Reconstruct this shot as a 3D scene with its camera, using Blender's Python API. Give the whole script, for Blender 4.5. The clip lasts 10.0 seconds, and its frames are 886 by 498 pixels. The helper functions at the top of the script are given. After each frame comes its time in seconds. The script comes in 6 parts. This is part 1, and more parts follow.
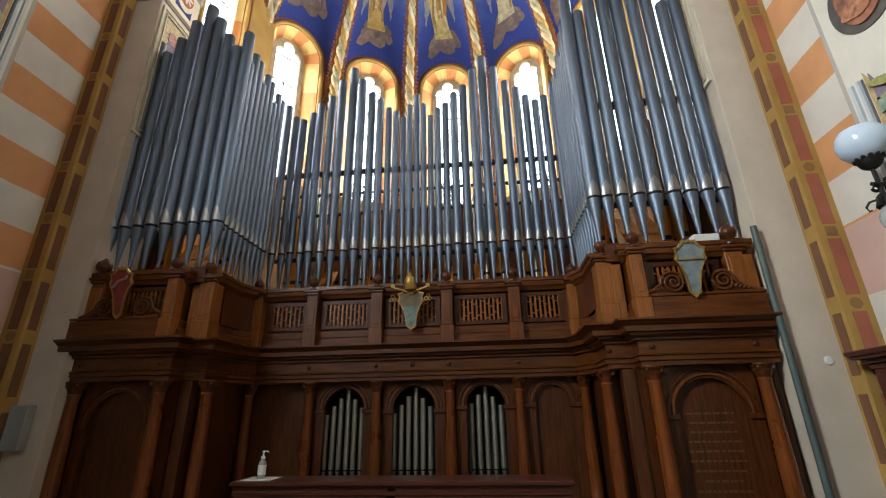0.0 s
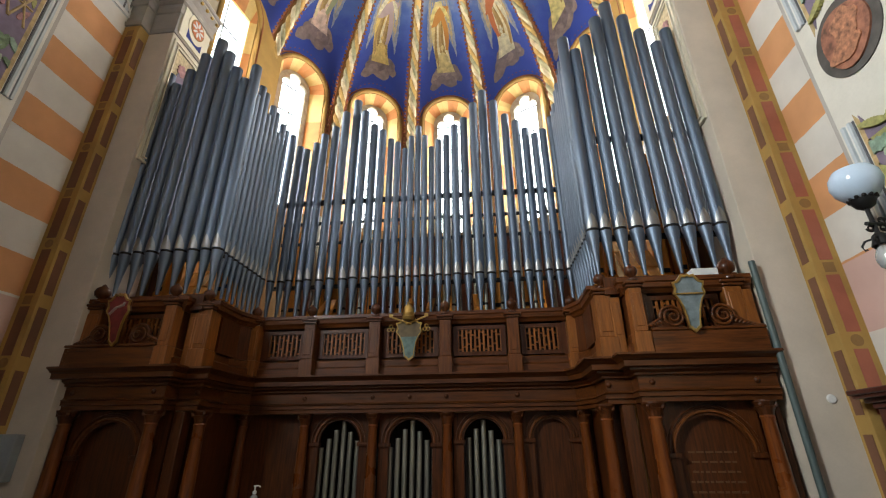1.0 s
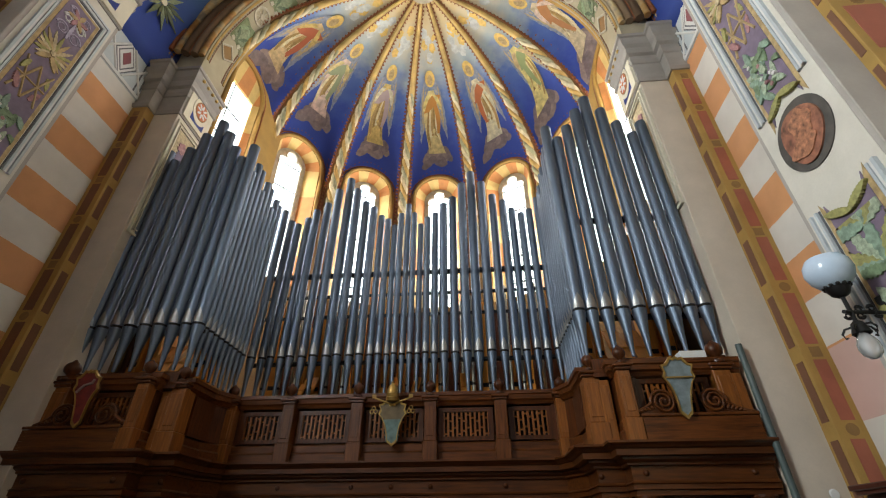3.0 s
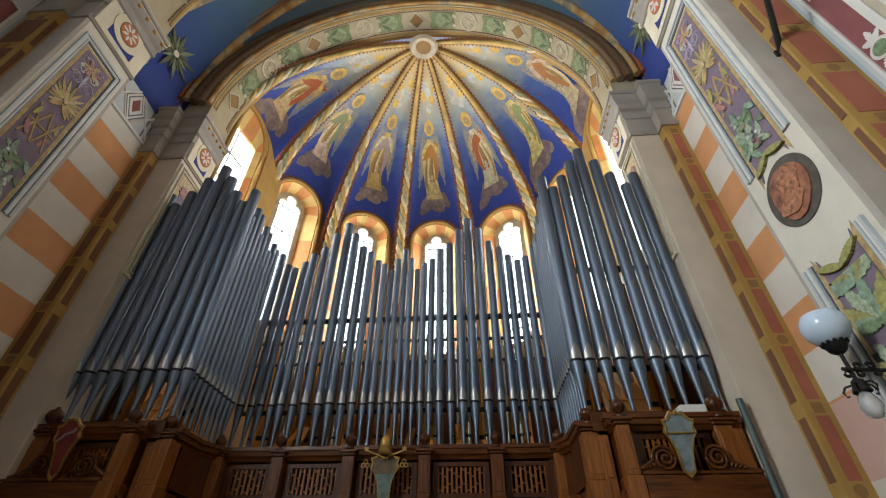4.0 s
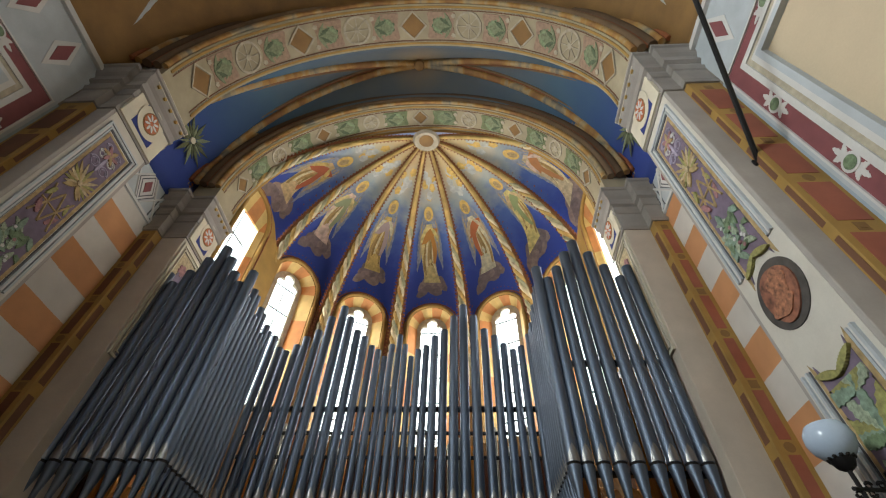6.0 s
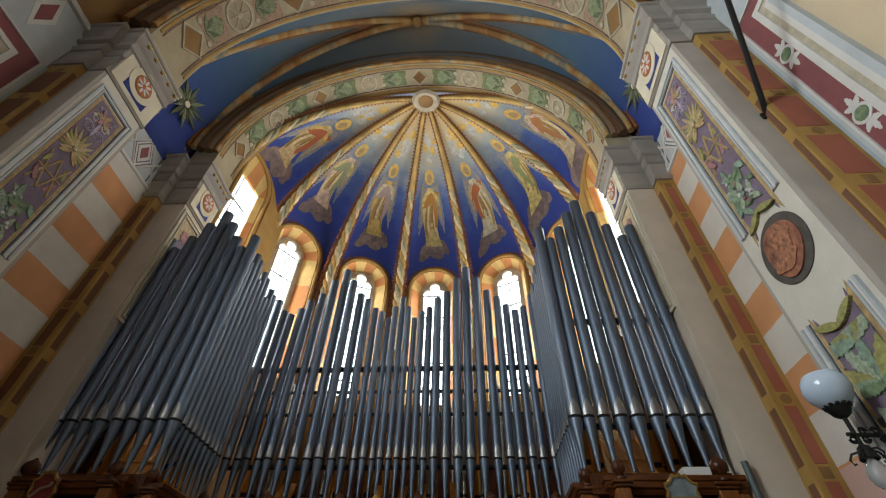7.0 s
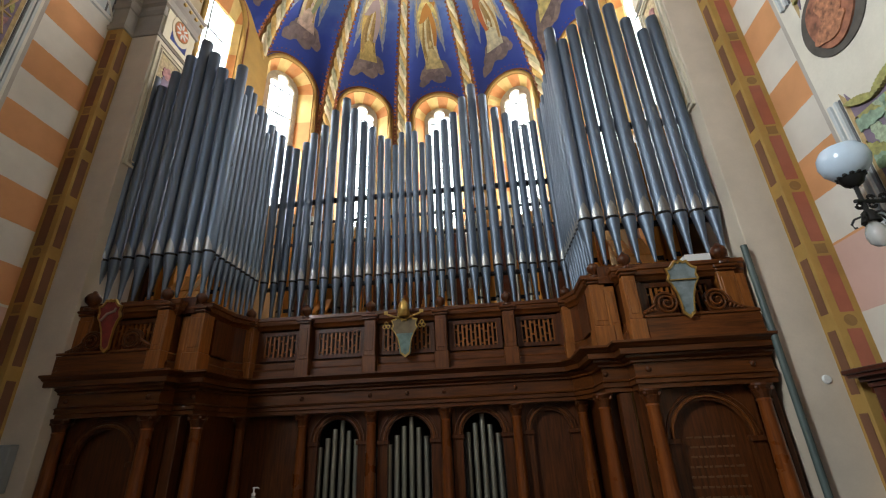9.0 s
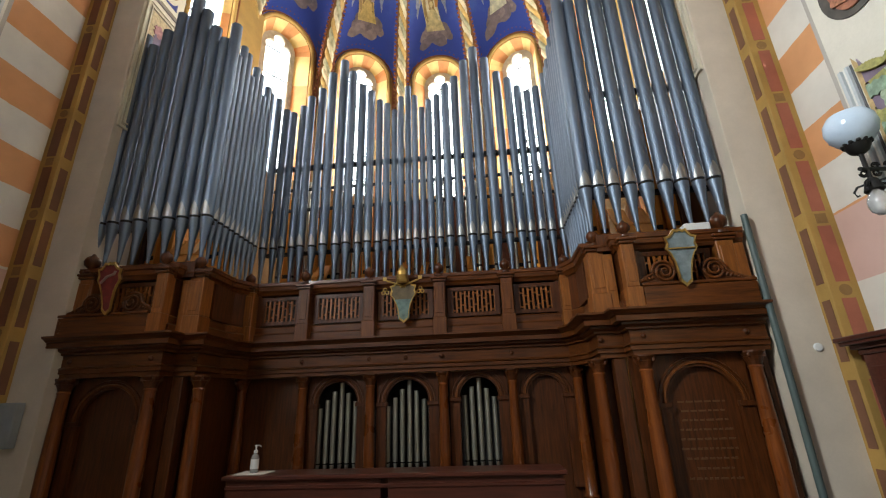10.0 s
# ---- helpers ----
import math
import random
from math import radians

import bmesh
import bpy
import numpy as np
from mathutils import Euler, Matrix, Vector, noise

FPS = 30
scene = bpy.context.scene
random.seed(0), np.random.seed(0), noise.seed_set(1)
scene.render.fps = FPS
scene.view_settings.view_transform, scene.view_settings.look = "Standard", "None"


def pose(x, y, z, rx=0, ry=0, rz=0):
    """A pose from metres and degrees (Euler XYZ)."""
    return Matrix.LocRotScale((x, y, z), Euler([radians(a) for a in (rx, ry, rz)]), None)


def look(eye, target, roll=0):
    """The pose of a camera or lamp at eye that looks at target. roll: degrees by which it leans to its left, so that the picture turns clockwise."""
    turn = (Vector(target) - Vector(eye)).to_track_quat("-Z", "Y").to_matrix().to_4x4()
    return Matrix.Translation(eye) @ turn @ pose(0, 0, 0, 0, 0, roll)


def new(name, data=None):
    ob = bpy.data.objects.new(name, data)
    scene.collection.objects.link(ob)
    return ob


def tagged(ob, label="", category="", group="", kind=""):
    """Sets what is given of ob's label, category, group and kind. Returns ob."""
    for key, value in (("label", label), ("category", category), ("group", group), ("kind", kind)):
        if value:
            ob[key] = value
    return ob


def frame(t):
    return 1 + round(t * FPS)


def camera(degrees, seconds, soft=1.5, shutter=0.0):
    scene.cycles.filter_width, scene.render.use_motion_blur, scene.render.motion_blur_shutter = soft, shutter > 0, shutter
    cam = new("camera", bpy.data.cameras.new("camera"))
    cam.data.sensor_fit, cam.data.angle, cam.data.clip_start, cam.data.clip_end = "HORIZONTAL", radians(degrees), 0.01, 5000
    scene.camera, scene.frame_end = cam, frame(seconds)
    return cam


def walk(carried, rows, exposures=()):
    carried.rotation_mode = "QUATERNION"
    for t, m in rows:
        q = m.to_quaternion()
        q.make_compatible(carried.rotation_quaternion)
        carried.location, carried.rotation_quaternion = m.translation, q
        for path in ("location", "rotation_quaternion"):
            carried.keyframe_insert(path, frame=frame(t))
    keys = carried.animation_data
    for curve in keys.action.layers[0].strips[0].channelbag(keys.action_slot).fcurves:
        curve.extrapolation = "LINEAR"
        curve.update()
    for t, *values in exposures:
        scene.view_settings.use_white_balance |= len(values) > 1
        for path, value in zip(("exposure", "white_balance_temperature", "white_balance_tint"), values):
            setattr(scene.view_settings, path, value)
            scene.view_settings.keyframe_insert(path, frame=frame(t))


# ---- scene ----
cam = camera(89.7, 10.0, soft=1.15)
PATH = [
    (0, (0.849, 0.540, 1.659), (0.658, 2.406, 2.355), -1.1),
    (0.5, (0.855, 0.532, 1.670), (0.666, 2.381, 2.407), -0.8),
    (1, (0.860, 0.517, 1.691), (0.675, 2.338, 2.497), -0.4),
    (1.5, (0.873, 0.507, 1.712), (0.695, 2.296, 2.588), -0.2),
    (2, (0.882, 0.499, 1.719), (0.718, 2.255, 2.662), -0.1),
    (2.5, (0.899, 0.494, 1.733), (0.751, 2.212, 2.746), -0.1),
    (2.7, (0.905, 0.492, 1.735), (0.763, 2.193, 2.778), -0.2),
    (3.8, (0.886, 0.469, 1.751), (0.785, 2.055, 2.966), 0.1),
    (4, (0.895, 0.452, 1.764), (0.791, 2.013, 3.009), 0.2),
    (4.5, (0.916, 0.440, 1.782), (0.812, 1.924, 3.119), 1.0),
    (5, (0.930, 0.410, 1.802), (0.832, 1.799, 3.237), 1.6),
    (5.5, (0.932, 0.393, 1.809), (0.843, 1.716, 3.306), 1.9),
    (5.7, (0.936, 0.384, 1.811), (0.848, 1.693, 3.321), 2.0),
    (7, (0.925, 0.421, 1.793), (0.828, 1.848, 3.191), 1.2),
    (7.5, (0.935, 0.457, 1.769), (0.812, 1.997, 3.039), 0.5),
    (8, (0.936, 0.493, 1.741), (0.786, 2.148, 2.853), -0.5),
    (8.5, (0.910, 0.530, 1.701), (0.745, 2.286, 2.643), -1.6),
    (9, (0.891, 0.553, 1.667), (0.722, 2.379, 2.465), -2.5),
    (9.5, (0.883, 0.572, 1.644), (0.713, 2.433, 2.357), -2.5),
    (10, (0.887, 0.571, 1.642), (0.713, 2.447, 2.314), -1.9),
]
EXPOSURES = [(0, 0.05), (2.5, -0.18), (4.5, -0.56), (5.5, -0.74), (7.5, -0.86), (8, -0.82), (9, -0.17), (10, 0.14)]
walk(cam, [(t, look(eye, target, roll)) for t, eye, target, roll in PATH], EXPOSURES)

# ---------- light ----------
world = bpy.data.worlds.new("world")
scene.world = world
world.use_nodes = True
wn = world.node_tree.nodes
sky = wn.new("ShaderNodeTexSky")
sky.sky_type, sky.sun_disc = "NISHITA", False
sky.sun_elevation, sky.sun_rotation = radians(50), radians(20)
world.node_tree.links.new(sky.outputs[0], wn["Background"].inputs[0])
wn["Background"].inputs[1].default_value = 0.12
SUN = bpy.data.lights.new("sun", "SUN")
SUN.energy, SUN.angle, SUN.color = 2.5, radians(0.6), (1, 0.95, 0.86)
sun_ob = new("sun", SUN)
sun_ob.matrix_world = look((-3, 30, 40), (0, 5, 5))


def area(name, m, w, h, power, col):
    d = bpy.data.lights.new(name, "AREA")
    d.shape, d.size, d.size_y, d.energy, d.color = "RECTANGLE", w, h, power, col
    o = new(name, d)
    o.matrix_world = m
    return o


# daylight of the nave windows: one high in the west wall, one in the end wall
area("nave_window_light", look((-4.32, -1.5, 6.1), (3.4, 1.3, 4.3)), 1.9, 2.3, 1020, (0.92, 0.985, 0.99))
area("nave_window_light", look((0.6, -7.95, 10.4), (0.4, 4.5, 5.0)), 1.6, 4.2, 105, (0.55, 0.76, 1.0))

# ---------- helpers ----------


def finish(bm, name, smooth=0.0):
    bmesh.ops.recalc_face_normals(bm, faces=bm.faces)
    me = bpy.data.meshes.new(name)
    bm.to_mesh(me)
    bm.free()
    if smooth:
        me.polygons.foreach_set("use_smooth", [True] * len(me.polygons))
        me.set_sharp_from_angle(angle=radians(smooth))
    return me


AXIS = 0.0   # the church's axis lies a little east of the organ's; set while the church is built


def part(name, bm, material, parent=None, label="", smooth=0.0, mat4=None):
    me = bm if isinstance(bm, bpy.types.Mesh) else finish(bm, name, smooth)
    if material and not me.materials:
        me.materials.append(material)
    ob = new(name, me)
    if parent:
        ob.parent = parent
    elif AXIS:
        ob.matrix_basis = Matrix.Translation((AXIS, 0, 0))
    if mat4:
        ob.matrix_basis = ob.matrix_basis @ mat4
    if label:
        ob["label"] = label
    return ob


def thing(name, label, category, group="", at=None, kind=""):
    ob = new(name)
    ob.empty_display_size = 0.1
    ob.matrix_basis = Matrix.Translation((AXIS, 0, 0)) @ (at or Matrix.Identity(4))
    return tagged(ob, label, category, group, kind)


def bx(bm, x0, x1, y0, y1, z0, z1, bev=0.0):
    r = bmesh.ops.create_cube(bm, size=1, matrix=Matrix.Translation(((x0 + x1) / 2, (y0 + y1) / 2, (z0 + z1) / 2)) @ Matrix.Diagonal((abs(x1 - x0), abs(y1 - y0), abs(z1 - z0), 1)))
    if bev:
        ed = list({e for v in r["verts"] for e in v.link_edges})
        bmesh.ops.bevel(bm, geom=ed, offset=bev, segments=1, affect="EDGES")
    return bm


def box(x0, x1, y0, y1, z0, z1, bev=0.0):
    return bx(bmesh.new(), x0, x1, y0, y1, z0, z1, bev)


def lathe(prof, seg=20, bm=None, cx=0, cy=0, cap=True):
    """A turned body from (radius, height) pairs."""
    bm = bm or bmesh.new()
    rings = []
    for r, z in prof:
        rings.append([bm.verts.new((cx + r * math.cos(2 * math.pi * i / seg), cy + r * math.sin(2 * math.pi * i / seg), z)) for i in range(seg)])
    for a, b in zip(rings, rings[1:]):
        for i in range(seg):
            bm.faces.new((a[i], a[(i + 1) % seg], b[(i + 1) % seg], b[i]))
    if cap:
        bm.faces.new(rings[0])
        bm.faces.new(rings[-1])
    return bm


def offset_path(path, d):
    """The plan line moved d to its right-hand side, with mitred corners."""
    out = []
    n = len(path)
    for i in range(n):
        dirs = []
        if i > 0:
            dirs.append((Vector(path[i]) - Vector(path[i - 1])).normalized())
        if i < n - 1:
            dirs.append((Vector(path[i + 1]) - Vector(path[i])).normalized())
        ns = [Vector((v.y, -v.x)) for v in dirs]
        m = sum(ns, Vector((0, 0))).normalized()
        out.append(Vector(path[i]) + m * (d / max(0.35, m.dot(ns[0]))))
    return out


def sweep(path, prof, bm=None):
    """A moulding: profile of (out, z) pairs carried along a plan line, closed at the back."""
    bm = bm or bmesh.new()
    rows = []
    for d, z in prof:
        rows.append([bm.verts.new((p.x, p.y, z)) for p in offset_path(path, d)])
    k = len(rows)
    for j in range(k):
        a, b = rows[j], rows[(j + 1) % k]
        for i in range(len(path) - 1):
            bm.faces.new((a[i], a[i + 1], b[i + 1], b[i]))
    bm.faces.new([r[0] for r in rows])
    bm.faces.new([r[-1] for r in rows])
    return bm


def tube(pts, r, seg=8, bm=None, r1=None):
    """A round bar along 3D points."""
    bm = bm or bmesh.new()
    pts = [Vector(p) for p in pts]
    rings = []
    for i, p in enumerate(pts):
        d = (pts[min(i + 1, len(pts) - 1)] - pts[max(i - 1, 0)]).normalized()
        q = d.to_track_quat("Z", "X")
        rr = r if r1 is None else r + (r1 - r) * i / (len(pts) - 1)
        rings.append([bm.verts.new(p + q @ Vector((rr * math.cos(2 * math.pi * k / seg), rr * math.sin(2 * math.pi * k / seg), 0))) for k in range(seg)])
    for a, b in zip(rings, rings[1:]):
        for k in range(seg):
            bm.faces.new((a[k], a[(k + 1) % seg], b[(k + 1) % seg], b[k]))
    bm.faces.new(rings[0])
    bm.faces.new(rings[-1])
    return bm


def plate(outline, y0, y1, bm=None):
    """A flat piece with an outline in x and z, from y0 to y1."""
    bm = bm or bmesh.new()
    a = [bm.verts.new((x, y0, z)) for x, z in outline]
    b = [bm.verts.new((x, y1, z)) for x, z in outline]
    n = len(a)
    bm.faces.new(a)
    bm.faces.new(b)
    for i in range(n):
        bm.faces.new((a[i], a[(i + 1) % n], b[(i + 1) % n], b[i]))
    return bm


def ring_plate(outer, inner, y0, y1, bm=None):
    """A flat frame between two outlines with the same number of points."""
    bm = bm or bmesh.new()
    v = [[bm.verts.new((x, y, z)) for x, z in o] for o, y in ((outer, y0), (inner, y0), (inner, y1), (outer, y1))]
    n = len(outer)
    for j in range(4):
        for i in range(n):
            bm.faces.new((v[j][i], v[j][(i + 1) % n], v[(j + 1) % 4][(i + 1) % n], v[(j + 1) % 4][i]))
    return bm


# ---------- materials ----------


class Nodes:
    def __init__(self, name):
        self.m = bpy.data.materials.new(name)
        self.m.use_nodes = True
        self.t = self.m.node_tree
        self.b = self.t.nodes["Principled BSDF"]
        self.co = self.t.nodes.new("ShaderNodeTexCoord").outputs["Object"]

    def put(self, kind, ins=(), **props):
        n = self.t.nodes.new(kind)
        for k, v in props.items():
            setattr(n, k, v)
        for k, v in dict(ins).items():
            if isinstance(v, bpy.types.NodeSocket):
                self.t.links.new(v, n.inputs[k])
            else:
                n.inputs[k].default_value = v
        return n

    def noise(self, scale, detail=4, stretch=None, rough=0.55):
        co = self.co
        if stretch:
            co = self.put("ShaderNodeMapping", {"Vector": co, "Scale": stretch}).outputs[0]
        return self.put("ShaderNodeTexNoise", {"Vector": co, "Scale": scale, "Detail": detail, "Roughness": rough}).outputs["Fac"]

    def math(self, op, a, b=0.0, c=0.0):
        return self.put("ShaderNodeMath", {0: a, 1: b, 2: c}, operation=op).outputs[0]

    def ramp(self, fac, stops):
        r = self.put("ShaderNodeValToRGB", {"Fac": fac})
        e = r.color_ramp.elements
        while len(e) < len(stops):
            e.new(0.5)
        for el, (p, c) in zip(e, stops):
            el.position, el.color = p, (*c, 1)
        return r.outputs[0]

    def mix(self, fac, a, b, blend="MIX"):
        n = self.put("ShaderNodeMix", data_type="RGBA", blend_type=blend)
        for s, v in ((n.inputs[0], fac), (n.inputs[6], a), (n.inputs[7], b)):
            if isinstance(v, bpy.types.NodeSocket):
                self.t.links.new(v, s)
            else:
                s.default_value = v if s is n.inputs[0] else (*v, 1)
        return n.outputs[2]

    def done(self, colour, rough=0.5, metal=0.0, bump=None, strength=0.2, dist=0.01, coat=0.0):
        for key, v in (("Base Color", colour), ("Roughness", rough), ("Metallic", metal), ("Coat Weight", coat)):
            s = self.b.inputs[key]
            if isinstance(v, bpy.types.NodeSocket):
                self.t.links.new(v, s)
            else:
                s.default_value = (*v, 1) if key == "Base Color" else v
        if bump:
            n = self.put("ShaderNodeBump", {"Height": bump, "Strength": strength, "Distance": dist})
            self.t.links.new(n.outputs[0], self.b.inputs["Normal"])
        return self.m


def dim(c, f):
    return tuple(v * f for v in c)


def plain(name, col, rough=0.6, metal=0.0, var=0.25, scale=3.0, fine=70.0, strength=0.15, coat=0.0):
    """Paint, plaster or stone: broad stains and a fine grain."""
    k = Nodes(name)
    a = k.noise(scale, 5)
    b = k.noise(fine, 3)
    c = k.ramp(a, [(0.3, dim(col, 1 - var)), (0.7, dim(col, 1 + var * 0.5))])
    c = k.mix(k.math("MULTIPLY", b, 0.25), c, dim(col, 0.6))
    r = k.math("MULTIPLY_ADD", a, 0.3, rough - 0.15)
    return k.done(c, r, metal, b, strength, 0.004, coat)


def wood(name, dark, light, rough=0.35, axis="z", coat=0.25):
    k = Nodes(name)
    st = {"z": (9, 9, 0.7), "x": (0.7, 9, 9), "y": (9, 0.7, 9)}[axis]
    info = k.put("ShaderNodeObjectInfo").outputs["Random"]
    g = k.noise(5, 8, st, 0.65)
    s = k.noise(1.3, 3)
    c = k.ramp(g, [(0.3, dark), (0.72, light)])
    c = k.mix(k.math("MULTIPLY", s, 0.5), c, dim(dark, 0.8))
    c = k.mix(k.math("MULTIPLY", info, 0.3), c, dim(dark, 1.0))
    r = k.math("MULTIPLY_ADD", k.noise(3, 4), 0.3, rough - 0.12)
    k.b.inputs["Specular IOR Level"].default_value = 0.3
    return k.done(c, r, 0, g, 0.12, 0.003, coat)


M_WOOD = wood("mahogany", (0.03, 0.0078, 0.0018), (0.17, 0.047, 0.009), 0.38, coat=0.12)
M_WOODX = wood("mahogany_rail", (0.04, 0.011, 0.0024), (0.25, 0.073, 0.0135), 0.34, "x", 0.15)
# brighter copy of the case wood: light on the parapet put into the colour
M_WOODL = wood("mahogany_lit", (0.15, 0.045, 0.009), (0.42, 0.145, 0.027), 0.33, coat=0.25)
M_COL = wood("column_wood", (0.09, 0.02, 0.004), (0.3, 0.085, 0.016), 0.28, coat=0.5)
M_PINE = wood("pine_pipe_wood", (0.6, 0.21, 0.025), (0.88, 0.4, 0.06), 0.6, coat=0)
# near-black colour standing for the shade inside openings and pipe mouths
M_SHADE = plain("painted_shade", (0.012, 0.01, 0.009), 0.9)


def tin():
    k = Nodes("pipe_tin")
    info = k.put("ShaderNodeObjectInfo").outputs["Random"]
    s = k.noise(2.2, 5, (3, 3, 0.5))
    f = k.noise(90, 2)
    c = k.ramp(s, [(0.3, (0.12, 0.152, 0.2)), (0.7, (0.195, 0.242, 0.31))])
    c = k.mix(k.math("MULTIPLY", info, 0.35), c, (0.165, 0.185, 0.225))
    r = k.math("MULTIPLY_ADD", s, 0.16, 0.44)
    return k.done(c, r, 1.0, f, 0.05, 0.002)


M_TIN = tin()
M_OLDTIN = plain("case_pipe_tin", (0.36, 0.35, 0.29), 0.42, 0.8)
M_GOLD = plain("gilding", (0.55, 0.35, 0.1), 0.42, 0.75, 0.3, 12)
M_IRON = plain("black_iron", (0.012, 0.011, 0.011), 0.5, 0.4)
M_BEIGE = plain("beige_plaster", (0.6, 0.52, 0.42), 0.85, var=0.12)
M_GREY = plain("grey_plaster", (0.42, 0.38, 0.34), 0.85, var=0.15)
M_TAN = plain("tan_soffit_paint", (0.42, 0.36, 0.24), 0.8, var=0.2)
M_STONE = plain("grey_brown_stone", (0.34, 0.31, 0.28), 0.8, var=0.2)
# kept dark so that the mostly unseen nave walls bounce less light
M_NAVE = plain("nave_wall_paint", (0.27, 0.23, 0.19), 0.85, var=0.2)
M_CREAM = plain("cream_paint", (0.68, 0.62, 0.48), 0.8, var=0.15)
M_WHITE = plain("white_paint", (0.66, 0.65, 0.62), 0.8, var=0.1)
M_PALE = plain("pale_blue_grey_paint", (0.5, 0.54, 0.56), 0.8, var=0.15)
M_DBROWN = plain("brown_strip_paint", (0.19, 0.085, 0.045), 0.8)
M_RED = plain("red_strip_paint", (0.38, 0.12, 0.07), 0.8)
M_OCHRE = plain("ochre_paint", (0.42, 0.25, 0.065), 0.75)
M_OCHREB = plain("brown_ochre_paint", (0.27, 0.15, 0.05), 0.75)
M_ORANGE = plain("orange_paint", (0.62, 0.27, 0.09), 0.8)
M_YELLOW = plain("yellow_paint", (0.72, 0.52, 0.2), 0.8)
M_GREEN = plain("sage_green_paint", (0.2, 0.24, 0.12), 0.8, var=0.35, scale=14)
M_PURPLE = plain("plum_paint", (0.2, 0.15, 0.21), 0.8, var=0.3, scale=10)
M_BLUE = plain("deep_blue_paint", (0.018, 0.035, 0.2), 0.7, var=0.3)
M_PINK = plain("pink_plaster", (0.55, 0.3, 0.25), 0.85, var=0.12)

# ---------- the building ----------
AXIS = 0.06
HALF, CAPZ0, CAPZ, ZC, ARCR = 3.1, 6.65, 7.5, 7.95, 3.1
AP0, AP1 = 4.32, 4.9       # apse arch, front and back
NP0, NP1 = 2.38, 3.12       # near arch, front and back
SIDE = 3.66                # side walls
PILS = {"apse": (3.45, 0.15), "near": (3.31, 0.08)}   # corner pilasters: where they start, how far they stand out


def striped():
    k = Nodes("striped_wall_paint")
    xyz = k.put("ShaderNodeSeparateXYZ", {0: k.co}).outputs
    z = xyz[2]
    # the bands of the west wall sit half a step lower
    w = k.math("ADD", k.math("MULTIPLY_ADD", k.noise(7, 3), 0.02, -0.01), k.math("MULTIPLY", k.math("LESS_THAN", xyz[0], 0.0), 0.385))
    f = k.math("FRACT", k.math("DIVIDE", k.math("ADD", k.math("SUBTRACT", z, 3.41), w), 0.772))
    up = k.math("GREATER_THAN", z, 3.0)
    on = k.math("MULTIPLY", k.math("LESS_THAN", f, 0.495), up)
    a, b = k.noise(2.5, 5), k.noise(60, 3)
    org = k.ramp(a, [(0.3, (0.52, 0.25, 0.11)), (0.7, (0.64, 0.31, 0.14))])
    wht = k.ramp(a, [(0.3, (0.56, 0.52, 0.47)), (0.7, (0.66, 0.62, 0.56))])
    low = k.ramp(a, [(0.3, (0.52, 0.34, 0.29)), (0.7, (0.58, 0.38, 0.33))])
    c = k.mix(on, wht, org)
    pink = k.math("MULTIPLY", k.math("LESS_THAN", z, 3.0), k.math("GREATER_THAN", z, 2.45))
    c = k.mix(pink, c, low)
    return k.done(c, 0.85, 0, b, 0.12, 0.003)


M_STRIPE = striped()


def both(fn):
    for s in (-1, 1):
        fn(s)


def xbox(s, x0, x1, y0, y1, z0, z1, bev=0.0):
    return box(min(s * x0, s * x1), max(s * x0, s * x1), y0, y1, z0, z1, bev)


